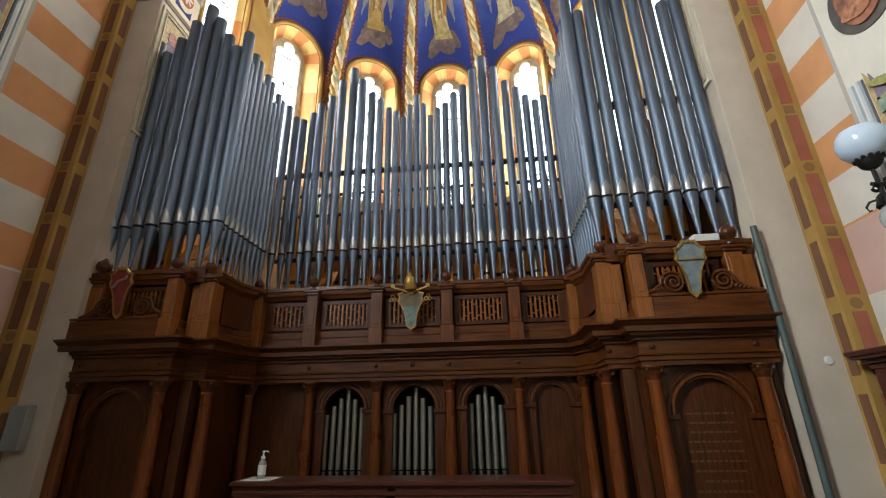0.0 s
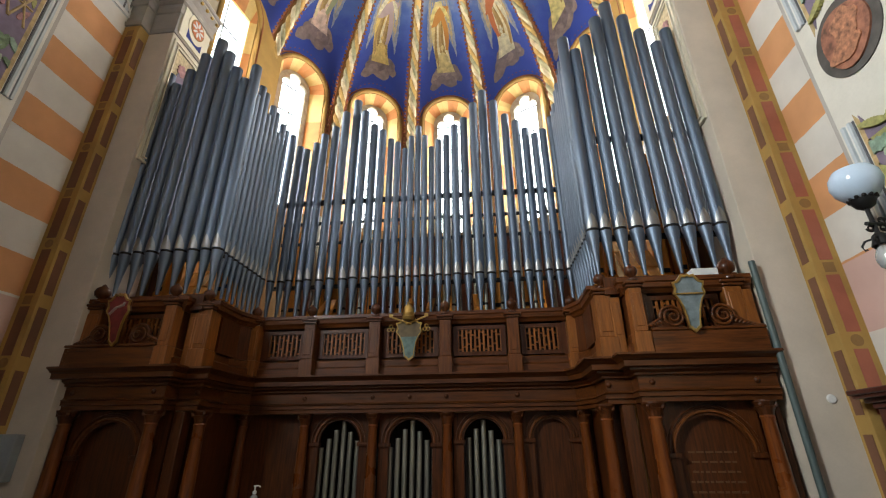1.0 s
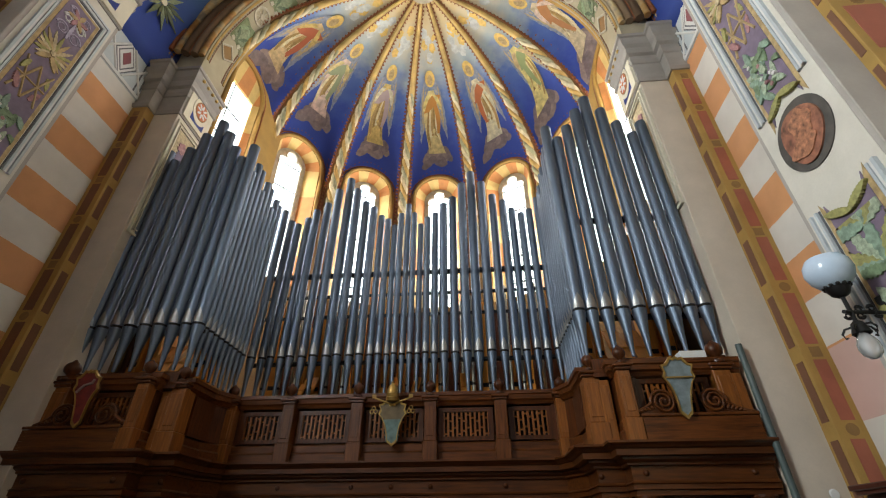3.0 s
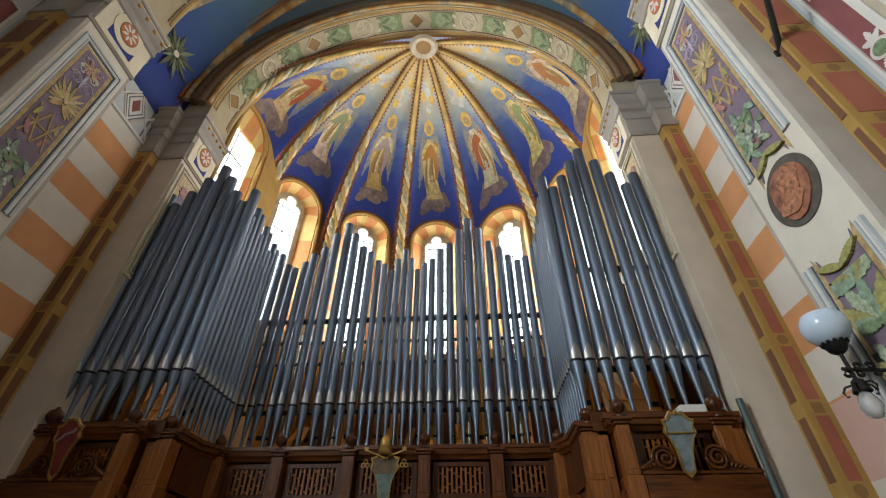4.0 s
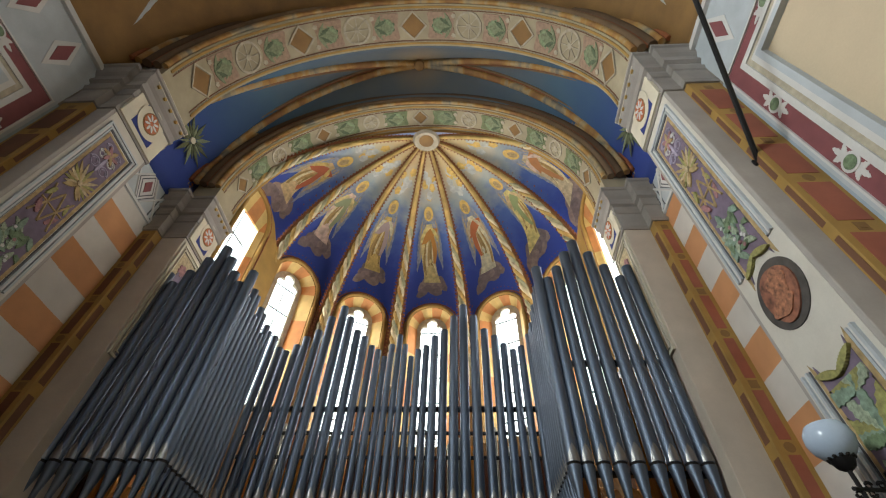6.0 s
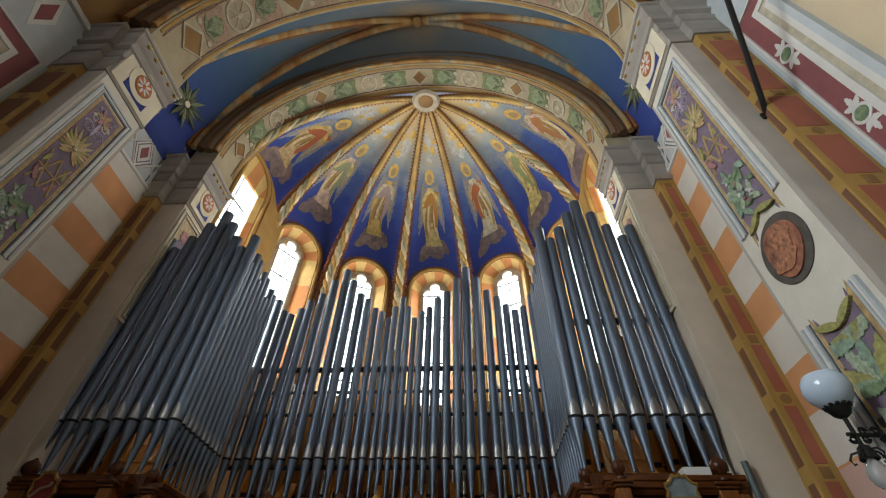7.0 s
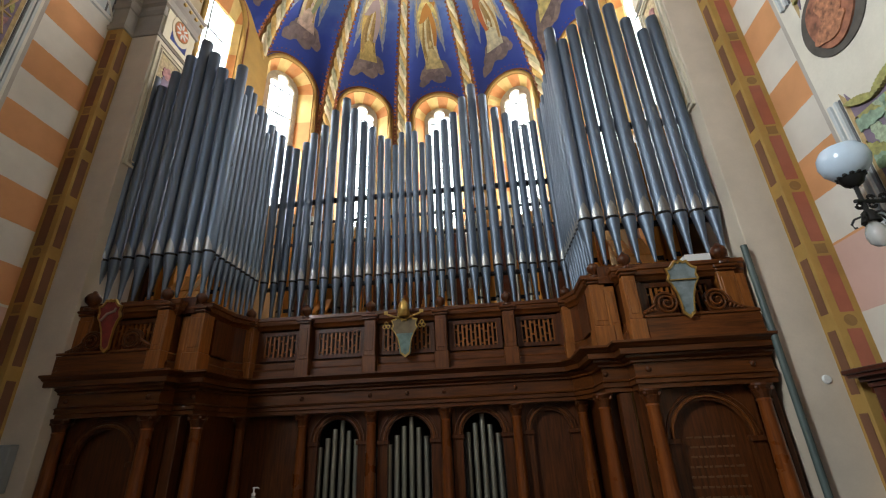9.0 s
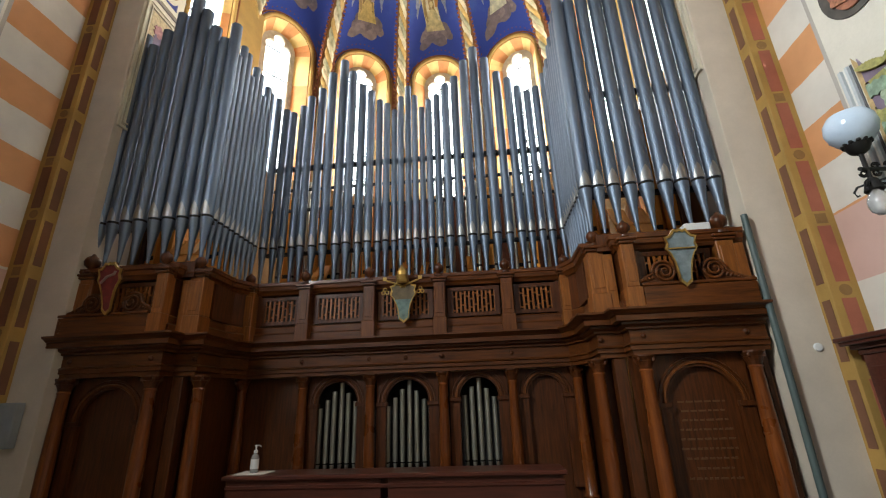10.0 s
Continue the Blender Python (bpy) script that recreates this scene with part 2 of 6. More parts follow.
def piers(s):
    tag = "east" if s > 0 else "west"
    w = part("wall_" + tag, xbox(s, SIDE, SIDE + 0.4, NP1 - 0.3, AP0 + 0.05, 0, 9.5), M_STRIPE)
    tagged(w, "side wall painted in orange and off-white bands", "wall", kind="structure")
    bm = bmesh.new()
    # west wall thickened: its window reveal keeps light off the west tower
    xa, xb = sorted((s * SIDE, s * (SIDE + (0.4 if s > 0 else 0.6))))
    if s > 0:
        bx(bm, xa, xb, -8, NP0 + 0.02, 0, 13)
    else:
        for y0, y1, z0, z1 in ((-8, -2.5, 0, 13), (-0.5, NP0 + 0.02, 0, 13), (-2.5, -0.5, 0, 4.7), (-2.5, -0.5, 7.2, 13)):
            bx(bm, xa, xb, y0, y1, z0, z1)
    n = part("wall_nave_" + tag, bm, M_NAVE)
    tagged(n, "grey-brown painted nave side wall", "wall", kind="structure")
    for nm, y0, y1, lab in (("apse", AP0, AP1, "beige plastered pier of the apse arch"), ("near", NP0, NP1, "grey plastered pier of the near arch")):
        p = part("pier_" + nm + "_" + tag, xbox(s, HALF, SIDE + 0.3, y0, y1, 0, CAPZ, 0.006), M_BEIGE if nm == "apse" else M_GREY)
        tagged(p, lab, "pier", kind="structure")
        PIL, PD = PILS[nm]
        # corner pilaster, stopped under the capital, with its painted strips
        q = part("corner_pilaster", xbox(s, PIL, SIDE + 0.1, y0 - PD, y0 + 0.01, 0, CAPZ0, 0.004), M_OCHRE, p, "ochre painted corner pilaster")
        z = 0.1
        i = 0
        while z < CAPZ0 - 0.3:
            h = 0.46
            part("strip_panel", xbox(s, PIL - 0.004, PIL + 0.01, y0 - PD * 0.78, y0 - PD * 0.22, z, z + h), M_DBROWN, q)
            part("strip_panel", xbox(s, PIL + 0.06, SIDE - 0.05, y0 - PD - 0.004, y0 - PD + 0.01, z, z + h), M_RED if s > 0 else M_DBROWN, q)
            b = bmesh.new()
            cz = z + h + 0.065
            if i % 2:
                ro = [(0.045 * math.cos(a * math.pi / 8), 0.045 * math.sin(a * math.pi / 8)) for a in range(16)]
            else:
                ro = [(0.042 * x, 0.042 * y) for x, y in ((-1, -1), (1, -1), (1, 1), (-1, 1))]
            cx = s * (PIL + SIDE + 0.01) / 2
            plate([(cx + x, cz + y) for x, y in ro], y0 - PD - 0.003, y0 - PD + 0.01, b)
            plate([(cx + x * 0.5, cz + y * 0.5) for x, y in ro], y0 - PD - 0.006, y0 - PD, b)
            part("roundel" if i % 2 else "square_boss", b, M_OCHREB, q)
            z += h + 0.13
            i += 1
        # capital: neck block and stepped mouldings, breaking round the pilaster
        line = [(HALF, y1), (HALF, y0), (PIL, y0), (PIL, y0 - PD), (SIDE + 0.05, y0 - PD)]
        if s < 0:
            line = [(-x, y) for x, y in line][::-1]
        cap = part("capital", sweep(line, [(-0.02, CAPZ0), (0.02, CAPZ0), (0.035, CAPZ0 + 0.05), (0.012, CAPZ0 + 0.07), (0.012, CAPZ - 0.5), (0.03, CAPZ - 0.49), (0.05, CAPZ - 0.44), (0.028, CAPZ - 0.42), (0.034, CAPZ - 0.35), (0.075, CAPZ - 0.33), (0.08, CAPZ - 0.29), (0.055, CAPZ - 0.27), (0.07, CAPZ - 0.21), (0.105, CAPZ - 0.17), (0.12, CAPZ - 0.14), (0.1, CAPZ - 0.12), (0.125, CAPZ - 0.06), (0.15, CAPZ - 0.05), (0.15, CAPZ), (-0.02, CAPZ)]), M_STONE, p, "grey-brown moulded stone capital")
        # rosette block on the jamb
        yc = (y0 + y1) / 2
        jm = lambda a, b_, c, d, o0, o1: xbox(s, HALF - o1, HALF - o0, a, b_, c, d, 0.003)
        part("rosette_block", jm(y0 + 0.02, y1 - 0.02, CAPZ0 + 0.02, CAPZ - 0.17, -0.01, 0.05), M_CREAM, p, "cream block with a painted rosette")
        hy = (y1 - y0) / 2
        zr = CAPZ0 + 0.36
        part("rosette_field", jm(yc - hy * 0.52, yc + hy * 0.52, zr - 0.27, zr + 0.27, 0.049, 0.055), M_BLUE, p, "blue ground of the rosette")
        part("rosette_disc", disc_x(s * (HALF - 0.06), s, yc, zr, 0.24, 0.012, 32, hy * 0.6), M_CREAM, p)
        part("rosette_rim", disc_x(s * (HALF - 0.064), s, yc, zr, 0.155, 0.008, 28, 0.135), M_OCHREB, p)
        part("rosette", disc_x(s * (HALF - 0.068), s, yc, zr, 0.14, 0.008, 28, 0.12), M_REDOR, p, "orange-red painted rosette")
        for i in range(8):
            an = 2 * math.pi * i / 8
            c_, d_ = math.cos(an), math.sin(an)
            mm = Matrix.Translation((s * (HALF - 0.071), yc + 0.07 * c_, zr + 0.08 * d_)) @ Matrix.Rotation(radians(-90 * s), 4, "Z") @ Matrix.Rotation(-an if s < 0 else an, 4, "Y")
            part("petal", plate([(0.045 * math.cos(q * math.pi / 5), 0.016 * math.sin(q * math.pi / 5)) for q in range(10)], -0.003, 0.003), M_WHITE, p, mat4=mm)
        # stepped cornice over the block, carried on down its far edge
        for dz, o in ((0.16, 0.075), (0.115, 0.1), (0.07, 0.125), (0.03, 0.15)):
            part("block_cornice", jm(y0 - 0.01, y1 + 0.02, CAPZ - dz, CAPZ - dz + 0.04, -0.01, o), M_CREAM, p)
        for i in range(5):
            part("bead", disc_x(s * (HALF - 0.13), s, y1 - 0.05 - i * (y1 - y0 - 0.1) / 4, CAPZ - 0.1, 0.024, 0.03), M_GOLD, p)


def disc_x(x, s, y, z, r, th, seg=20, ry=None):
    bm = bmesh.new()
    ry = ry or r
    a = [bm.verts.new((x, y + ry * math.cos(2 * math.pi * i / seg), z + r * math.sin(2 * math.pi * i / seg))) for i in range(seg)]
    b = [bm.verts.new((x + s * th, v.co.y, v.co.z)) for v in a]
    bm.faces.new(a)
    bm.faces.new(b)
    for i in range(seg):
        bm.faces.new((a[i], a[(i + 1) % seg], b[(i + 1) % seg], b[i]))
    return bm


M_REDOR = plain("red_orange_paint", (0.55, 0.17, 0.07), 0.8, var=0.4, scale=30)
both(piers)


def arc_pt(a, y, off=0.0, r=ARCR, zc=ZC):
    return Vector(((r - off) * math.sin(a), y, zc + (r - off) * math.cos(a)))


def arc_solid(r0, r1, y0, y1, a0=-90, a1=90, n=72, zc=ZC, stilt=None):
    """A round arch ring; stilt: straight feet down to that height."""
    bm = bmesh.new()
    pr = [(math.sin(radians(a0 + (a1 - a0) * i / n)), math.cos(radians(a0 + (a1 - a0) * i / n))) for i in range(n + 1)]
    secs = []
    for sx, cz in pr:
        secs.append([bm.verts.new((r * sx, y, zc + r * cz)) for r, y in ((r0, y0), (r1, y0), (r1, y1), (r0, y1))])
    if stilt is not None:
        secs.insert(0, [bm.verts.new((v.co.x, v.co.y, stilt)) for v in secs[0]])
        secs.append([bm.verts.new((v.co.x, v.co.y, stilt)) for v in secs[-1]])
    for p, q in zip(secs, secs[1:]):
        for j in range(4):
            bm.faces.new((p[j], p[(j + 1) % 4], q[(j + 1) % 4], q[j]))
    bm.faces.new(secs[0])
    bm.faces.new(secs[-1])
    return bm


def arc_patch(out, a0, yc, off, depth=0.012):
    """A raised piece on an arch's underside; its outline is given in arc length and depth."""
    bm = bmesh.new()
    r = ARCR
    v0 = [bm.verts.new(arc_pt(a0 + l / r, yc + w, off)) for l, w in out]
    v1 = [bm.verts.new(arc_pt(a0 + l / r, yc + w, off - depth)) for l, w in out]
    n = len(out)
    bm.faces.new(v0)
    bm.faces.new(v1)
    for i in range(n):
        bm.faces.new((v0[i], v0[(i + 1) % n], v1[(i + 1) % n], v1[i]))
    return bm


def arc_frame(outer, inner, a0, yc, off, depth=0.014):
    bm = bmesh.new()
    r = ARCR
    n = len(outer)
    rings = [[bm.verts.new(arc_pt(a0 + l / r, yc + w, o)) for l, w in pts] for pts, o in ((outer, off - depth), (outer, off), (inner, off), (inner, off - depth))]
    for a, b in zip(rings, rings[1:]):
        for i in range(n):
            bm.faces.new((a[i], a[(i + 1) % n], b[(i + 1) % n], b[i]))
    return bm


def ngon(r, n, ph=0.0, sx=1.0, sy=1.0):
    return [(r * sx * math.cos(ph + 2 * math.pi * i / n), r * sy * math.sin(ph + 2 * math.pi * i / n)) for i in range(n)]


def leafy(l, w, lobes, seed):
    """An uneven leaf outline."""
    rnd = random.Random(seed)
    pts = []
    n = lobes * 4
    for i in range(n):
        t = 2 * math.pi * i / n
        k = 1 - 0.28 * (i % 4 == 0) - 0.12 * rnd.random()
        pts.append((l * k * math.cos(t), w * k * math.sin(t)))
    return pts


def leaf_at(cu, cz, l, w, ang, n=6):
    """A lobed leaf outline that starts at a point and runs at an angle."""
    ca, sa = math.cos(radians(ang)), math.sin(radians(ang))
    side = [(t * l, w * math.sin(math.pi * min(1, t * 0.9 + 0.1)) ** 0.7 * (1.0 if i % 2 else 0.7)) for i, t in [(j, j / (2 * n)) for j in range(2 * n + 1)]]
    pts = side + [(a, -b_) for a, b_ in side[::-1]]
    return [(cu + a * ca - b_ * sa, cz + a * sa + b_ * ca) for a, b_ in pts]


def banded():
    """Rolls painted in long soft bands of ochre, cream and slate."""
    k = Nodes("banded_roll_paint")
    n = k.noise(2.6, 3, (1, 0.25, 1))
    c = k.ramp(n, [(0.34, (0.2, 0.18, 0.14)), (0.43, (0.42, 0.31, 0.16)), (0.5, (0.4, 0.22, 0.06)), (0.62, (0.27, 0.13, 0.045))])
    return k.done(c, 0.7, 0, k.noise(50, 3), 0.1, 0.003)


M_BAND = banded()


def arches():
    for nm, y0, y1, base in (("apse", AP0, AP1, M_TAN), ("near", NP0, NP1, M_TAN)):
        yc, hw = (y0 + y1) / 2, (y1 - y0) / 2
        arch = part("arch_" + nm, arc_solid(ARCR, ARCR + 0.42, y0, y1, stilt=CAPZ), base)
        tagged(arch, "cream painted round arch with green ornament on its underside", "arch", kind="structure")
        for sgn in (-1, 1):
            part("border_band", arc_solid(ARCR - 0.012, ARCR + 0.01, yc + sgn * (hw - 0.05) - 0.018, yc + sgn * (hw - 0.05) + 0.018), M_OCHRE, arch)
            part("border_line", arc_solid(ARCR - 0.008, ARCR + 0.01, yc + sgn * (hw - 0.105) - 0.008, yc + sgn * (hw - 0.105) + 0.008), M_DBROWN, arch)
        # roll mouldings on the front edge
        for k, (dr, dy, rr, mt) in enumerate(((0.05, -0.03, 0.045, M_BAND), (0.15, -0.05, 0.06, M_BRN), (0.215, -0.07, 0.022, M_ZIG), (0.28, -0.08, 0.065, M_UMBER), (0.38, -0.12, 0.05, M_BAND), (0.46, -0.16, 0.035, M_ZIG))):
            pts = [arc_pt(radians(-90 + 180 * i / 64), y0 + dy, -dr) for i in range(65)]
            part("roll_moulding", tube(pts, rr, 8), mt, arch, smooth=60)
        for k in range(-8, 9):
            a = radians(k * 10)
            if k % 2:
                part("leaf_ground", arc_patch([(x * 0.27, y * (hw - 0.13)) for x, y in ((-1, -0.85), (-0.9, -1), (0.9, -1), (1, -0.85), (0.86, 0), (1, 0.85), (0.9, 1), (-0.9, 1), (-1, 0.85), (-0.86, 0))], a, yc, 0.006), M_REDP if nm == "near" else M_GREEN, arch)
                sd = 1 if a > 0 else -1
                part("painted_leaf", arc_patch(leafy(0.2, (hw - 0.14) * 0.75, 9, k + 20), a, yc, 0.014, 0.008), M_LEAFD, arch)
                for q in range(9):
                    lf = leaf_at(-0.16 * sd, 0.0, 0.36 - 0.022 * abs(q - 4) ** 1.5, 0.034, (0 if sd > 0 else 180) + (-100 + 25 * q) * 0.55)
                    lf = [(l, max(-hw + 0.14, min(hw - 0.14, w))) for l, w in lf]
                    part("painted_leaf", arc_patch(lf, a, yc, 0.018 + 0.0012 * (q % 4), 0.01), (M_LEAF, M_LEAFB, M_LEAF)[q % 3], arch)
                for q in range(5):
                    lf = leaf_at(0.2 * sd, 0.0, 0.26, 0.036, (180 if sd > 0 else 0) + (-60 + 30 * q))
                    lf = [(l, max(-hw + 0.14, min(hw - 0.14, w))) for l, w in lf]
                    part("painted_leaf", arc_patch(lf, a, yc, 0.023 + 0.001 * q, 0.01), M_LEAFD if q % 2 else M_LEAF, arch)
                for q in (-1, 1):
                    part("painted_bud", arc_patch([(l + 0.24 * sd, w + q * (hw - 0.2)) for l, w in leafy(0.05, 0.045, 5, k + 9 * q)], a, yc, 0.02, 0.01), M_STONEL, arch)
            elif k % 4 == 0:
                part("diamond_frame", arc_frame(ngon(hw - 0.1, 4), ngon(hw - 0.14, 4), a, yc, 0.022), M_STONEL, arch)
                part("diamond_field", arc_patch(ngon(hw - 0.15, 4), a, yc, 0.008), M_OCHREB, arch)
            else:
                part("wheel_ring", arc_frame(ngon(hw - 0.11, 20), ngon(hw - 0.15, 20), a, yc, 0.022), M_STONEL, arch)
                part("wheel_hub", arc_patch(ngon(0.05, 10), a, yc, 0.02), M_STONEL, arch)
                for q in range(4):
                    c, s_ = math.cos(q * math.pi / 4), math.sin(q * math.pi / 4)
                    r_ = hw - 0.13
                    part("wheel_spoke", arc_patch([(c * r_ - s_ * 0.008, s_ * r_ + c * 0.008), (c * r_ + s_ * 0.008, s_ * r_ - c * 0.008), (-c * r_ + s_ * 0.008, -s_ * r_ - c * 0.008), (-c * r_ - s_ * 0.008, -s_ * r_ + c * 0.008)], a, yc, 0.012 + 0.001 * q, 0.01), M_STONEL, arch)


M_BRN = plain("warm_brown_paint", (0.22, 0.14, 0.075), 0.75, var=0.3)
M_UMBER = plain("umber_paint", (0.12, 0.07, 0.035), 0.75, var=0.3)
M_ZIG = plain("brown_red_line_paint", (0.28, 0.09, 0.03), 0.7, var=0.4, scale=40)
M_LEAF = plain("leaf_green_paint", (0.25, 0.29, 0.17), 0.8, var=0.4, scale=25)
M_LEAFB = plain("fresh_leaf_paint", (0.27, 0.36, 0.2), 0.8, var=0.4, scale=25)
M_LEAFD = plain("dark_leaf_paint", (0.12, 0.16, 0.09), 0.8, var=0.4, scale=25)
M_STONEL = plain("light_stone_paint", (0.5, 0.44, 0.33), 0.8, var=0.25, scale=12)
M_REDP = plain("faded_red_paint", (0.4, 0.27, 0.19), 0.8, var=0.3, scale=18)
arches()


def spandrel(y0, y1):
    """Wall over an arch, from the arch ring to the side walls and up to the vault."""
    n, r = 48, ARCR + 0.3
    bm = bmesh.new()
    inn = [(-r, CAPZ)] + [(-r * math.cos(math.pi * i / n), ZC + r * math.sin(math.pi * i / n)) for i in range(n + 1)] + [(r, CAPZ)]
    out = [(-4.0, CAPZ)] + [(-4.0 + 8.0 * i / n, 13.0) for i in range(n + 1)] + [(4.0, CAPZ)]
    rows = [[bm.verts.new((x, y, z)) for x, z in o] for o, y in ((out, y0), (inn, y0), (inn, y1), (out, y1))]
    for a, c in zip(rows, rows[1:]):
        for i in range(len(inn) - 1):
            bm.faces.new((a[i], a[i + 1], c[i + 1], c[i]))
    return bm


for nm, y0, y1 in (("apse", AP0 + 0.06, AP1 - 0.02), ("near", NP0 + 0.06, NP1 - 0.06)):
    tagged(part("wall_over_%s_arch" % nm, spandrel(y0, y1), M_OCHREB), "brown-ochre painted wall over the arch", "wall", kind="structure")


def vault_blue():
    k = Nodes("bay_vault_paint")
    a, b = k.noise(1.6, 5), k.noise(50, 3)
    xyz = k.put("ShaderNodeSeparateXYZ", {0: k.co}).outputs
    h = k.math("ADD", xyz[2], k.math("MULTIPLY_ADD", a, 0.9, -0.45))
    c = k.ramp(k.math("DIVIDE", k.math("SUBTRACT", h, 8.0), 4.0), [(0.05, (0.017, 0.04, 0.26)), (0.28, (0.025, 0.07, 0.2)), (0.55, (0.06, 0.125, 0.18)), (0.86, (0.13, 0.14, 0.13))])
    # gold wash round the boss
    d = k.math("SQRT", k.math("ADD", k.math("POWER", xyz[0], 2.0), k.math("POWER", k.math("MULTIPLY_ADD", xyz[1], 1.3, -4.78), 2.0)))
    g = k.math("SUBTRACT", 1.0, k.math("DIVIDE", d, 0.75))
    g.node.use_clamp = True
    c = k.mix(k.math("MULTIPLY", g, 0.8), c, (0.36, 0.22, 0.06))
    c = k.mix(k.math("MULTIPLY", k.noise(4, 6), 0.35), c, (0.05, 0.1, 0.2))
    return k.done(c, 0.75, 0, b, 0.1, 0.003)


M_VAULT = vault_blue()
M_STAR = plain("olive_star_paint", (0.13, 0.15, 0.08), 0.8, var=0.4, scale=20)


def surf(fn, nu, nv):
    bm = bmesh.new()
    g = [[bm.verts.new(fn(i / nu, j / nv)) for j in range(nv + 1)] for i in range(nu + 1)]
    for i in range(nu):
        for j in range(nv):
            bm.faces.new((g[i][j], g[i + 1][j], g[i + 1][j + 1], g[i][j + 1]))
    return bm


def bay_z(a, v, y0, y1, rise):
    return 7.4 + (3.75 + rise * (1 - (2 * v - 1) ** 2)) * math.cos(a)


def bay(name, y0, y1, rise, mt, ribs, label):
    fn = lambda u, v: Vector((3.72 * math.sin(radians(-90 + 180 * u)), y0 + (y1 - y0) * v, bay_z(radians(-90 + 180 * u), v, y0, y1, rise)))
    ob = part(name, surf(fn, 60, 14), mt, smooth=50)
    so = ob.modifiers.new("thick", "SOLIDIFY")
    so.thickness, so.offset = 0.2, 0
    tagged(ob, label, "vault", kind="structure")
    rib = thing("vault_ribs", "ochre and brown diagonal vault ribs with a boss", "rib", kind="structure")
    for d in (-1, 1):
        for sh, rr, mt2 in ((0, 0.075, ribs[0]), (0.085, 0.02, ribs[1]), (-0.085, 0.02, ribs[1]), (0.11, 0.026, M_BRN), (-0.11, 0.026, M_BRN)):
            pts = []
            for i in range(49):
                u = 0.04 + 0.92 * i / 48
                v = 0.5 + d * (u - 0.5) * 0.98
                p = fn(u, v) + Vector((0, sh, 0))
                p.z -= 0.13 - abs(sh) * 0.5
                pts.append(p)
            part("rib", tube(pts, rr, 8), mt2, rib, smooth=60)
    part("boss", lathe([(0.02, -0.12), (0.1, -0.1), (0.12, -0.04), (0.1, 0.05)], 14, None, 0, 0), M_OCHREB, rib, mat4=pose(0, (y0 + y1) / 2, fn(0.5, 0.5).z - 0.14))
    return fn


bay_fn = bay("ceiling_bay_vault", NP1 - 0.05, AP0 + 0.05, 0.75, M_VAULT, (M_BAND, M_ZIG), "painted blue rib vault between the arches")
bay("ceiling_nave_vault", -3.4, NP0 + 0.05, 0.9, M_OCHREB, (M_PALE, M_OCHRE), "brown-ochre painted nave vault")

borders = thing("vault_border", "brown and gold toothed paint border along the vault edges", "wall painting", kind="structure")
for v0, dv, mt in ((0.08, 0.035, M_ZIG), (0.92, -0.035, M_ZIG), (0.135, 0.018, M_OCHRE), (0.865, -0.018, M_OCHRE)):
    bm = bmesh.new()
    n = 170
    for i in range(6, n - 6):
        u0, u1 = i / n, (i + 0.8) / n
        q = []
        for u, v in ((u0, v0), (u1, v0), ((u0 + u1) / 2, v0 + dv)):
            c = bay_fn(u, v)
            q.append(c + (Vector((0, c.y, 8.0)) - c).normalized() * 0.115)
        vs = [bm.verts.new(c) for c in q]
        ws = [bm.verts.new(c + Vector((0, 0, 0.02))) for c in q]
        bm.faces.new(vs)
        for j in range(3):
            bm.faces.new((vs[j], vs[(j + 1) % 3], ws[(j + 1) % 3], ws[j]))
    part("toothed_border", bm, mt, borders)
for y0, y1 in ((AP0, AP1), (NP0, NP1)):
    for yy in (y0 + 0.085, y1 - 0.085):
        bm = bmesh.new()
        for i in range(150):
            c = arc_pt(radians(-88 + 176 * i / 149), yy, 0.012)
            bmesh.ops.create_cube(bm, size=0.02, matrix=Matrix.Translation(c) @ Matrix.Rotation(radians(45), 4, "Z"))
        part("pearl_border", bm, M_STONEL, borders)

for s in (-1, 1):
    sb = thing("painted_star", "yellow-green painted star on the blue vault", "wall painting", kind="structure")
    mm = Matrix.Translation((s * 3.5, 3.66, 8.35)) @ Matrix.Rotation(radians(-90 * s), 4, "Z") @ Matrix.Rotation(radians(8), 4, "X")
    for i in range(18):
        a = 2 * math.pi * i / 18
        l, w = (0.44, 0.036) if i % 2 else (0.3, 0.026)
        c, d = math.cos(a), math.sin(a)
        part("ray", plate([(0.05 * c, 0.05 * d), (l * 0.5 * c - w * d, l * 0.5 * d + w * c), (l * c, l * d), (l * 0.5 * c + w * d, l * 0.5 * d - w * c)], -0.012 - 0.001 * (i % 3), 0.0), M_STAR if i % 3 else M_LEAF, sb, mat4=mm)
    part("core", plate([(0.055 * math.cos(q * math.pi / 6), 0.055 * math.sin(q * math.pi / 6)) for q in range(12)], -0.02, 0.0), M_CREAM, sb, mat4=mm)

# floor, and unseen closing walls and back of the nave, dark to limit bounce
tagged(part("floor", box(-6, 6, -8.2, 9.2, -0.2, 0), plain("floor_stone", (0.16, 0.13, 0.1), 0.4, var=0.3)), "polished brown stone floor", "floor", kind="structure")
tagged(part("ceiling_nave", box(-4.7, 4.1, -8.4, -3.3, 13.0, 13.2), M_NAVE), "grey-brown plaster nave ceiling", "ceiling", kind="structure")
b = bmesh.new()
bx(b, -4.7, -0.3, -8.4, -8, 0, 13.6)
bx(b, 1.5, 4.1, -8.4, -8, 0, 13.6)
bx(b, -0.3, 1.5, -8.4, -8, 0, 8.2)
bx(b, -0.3, 1.5, -8.4, -8, 12.6, 13.6)
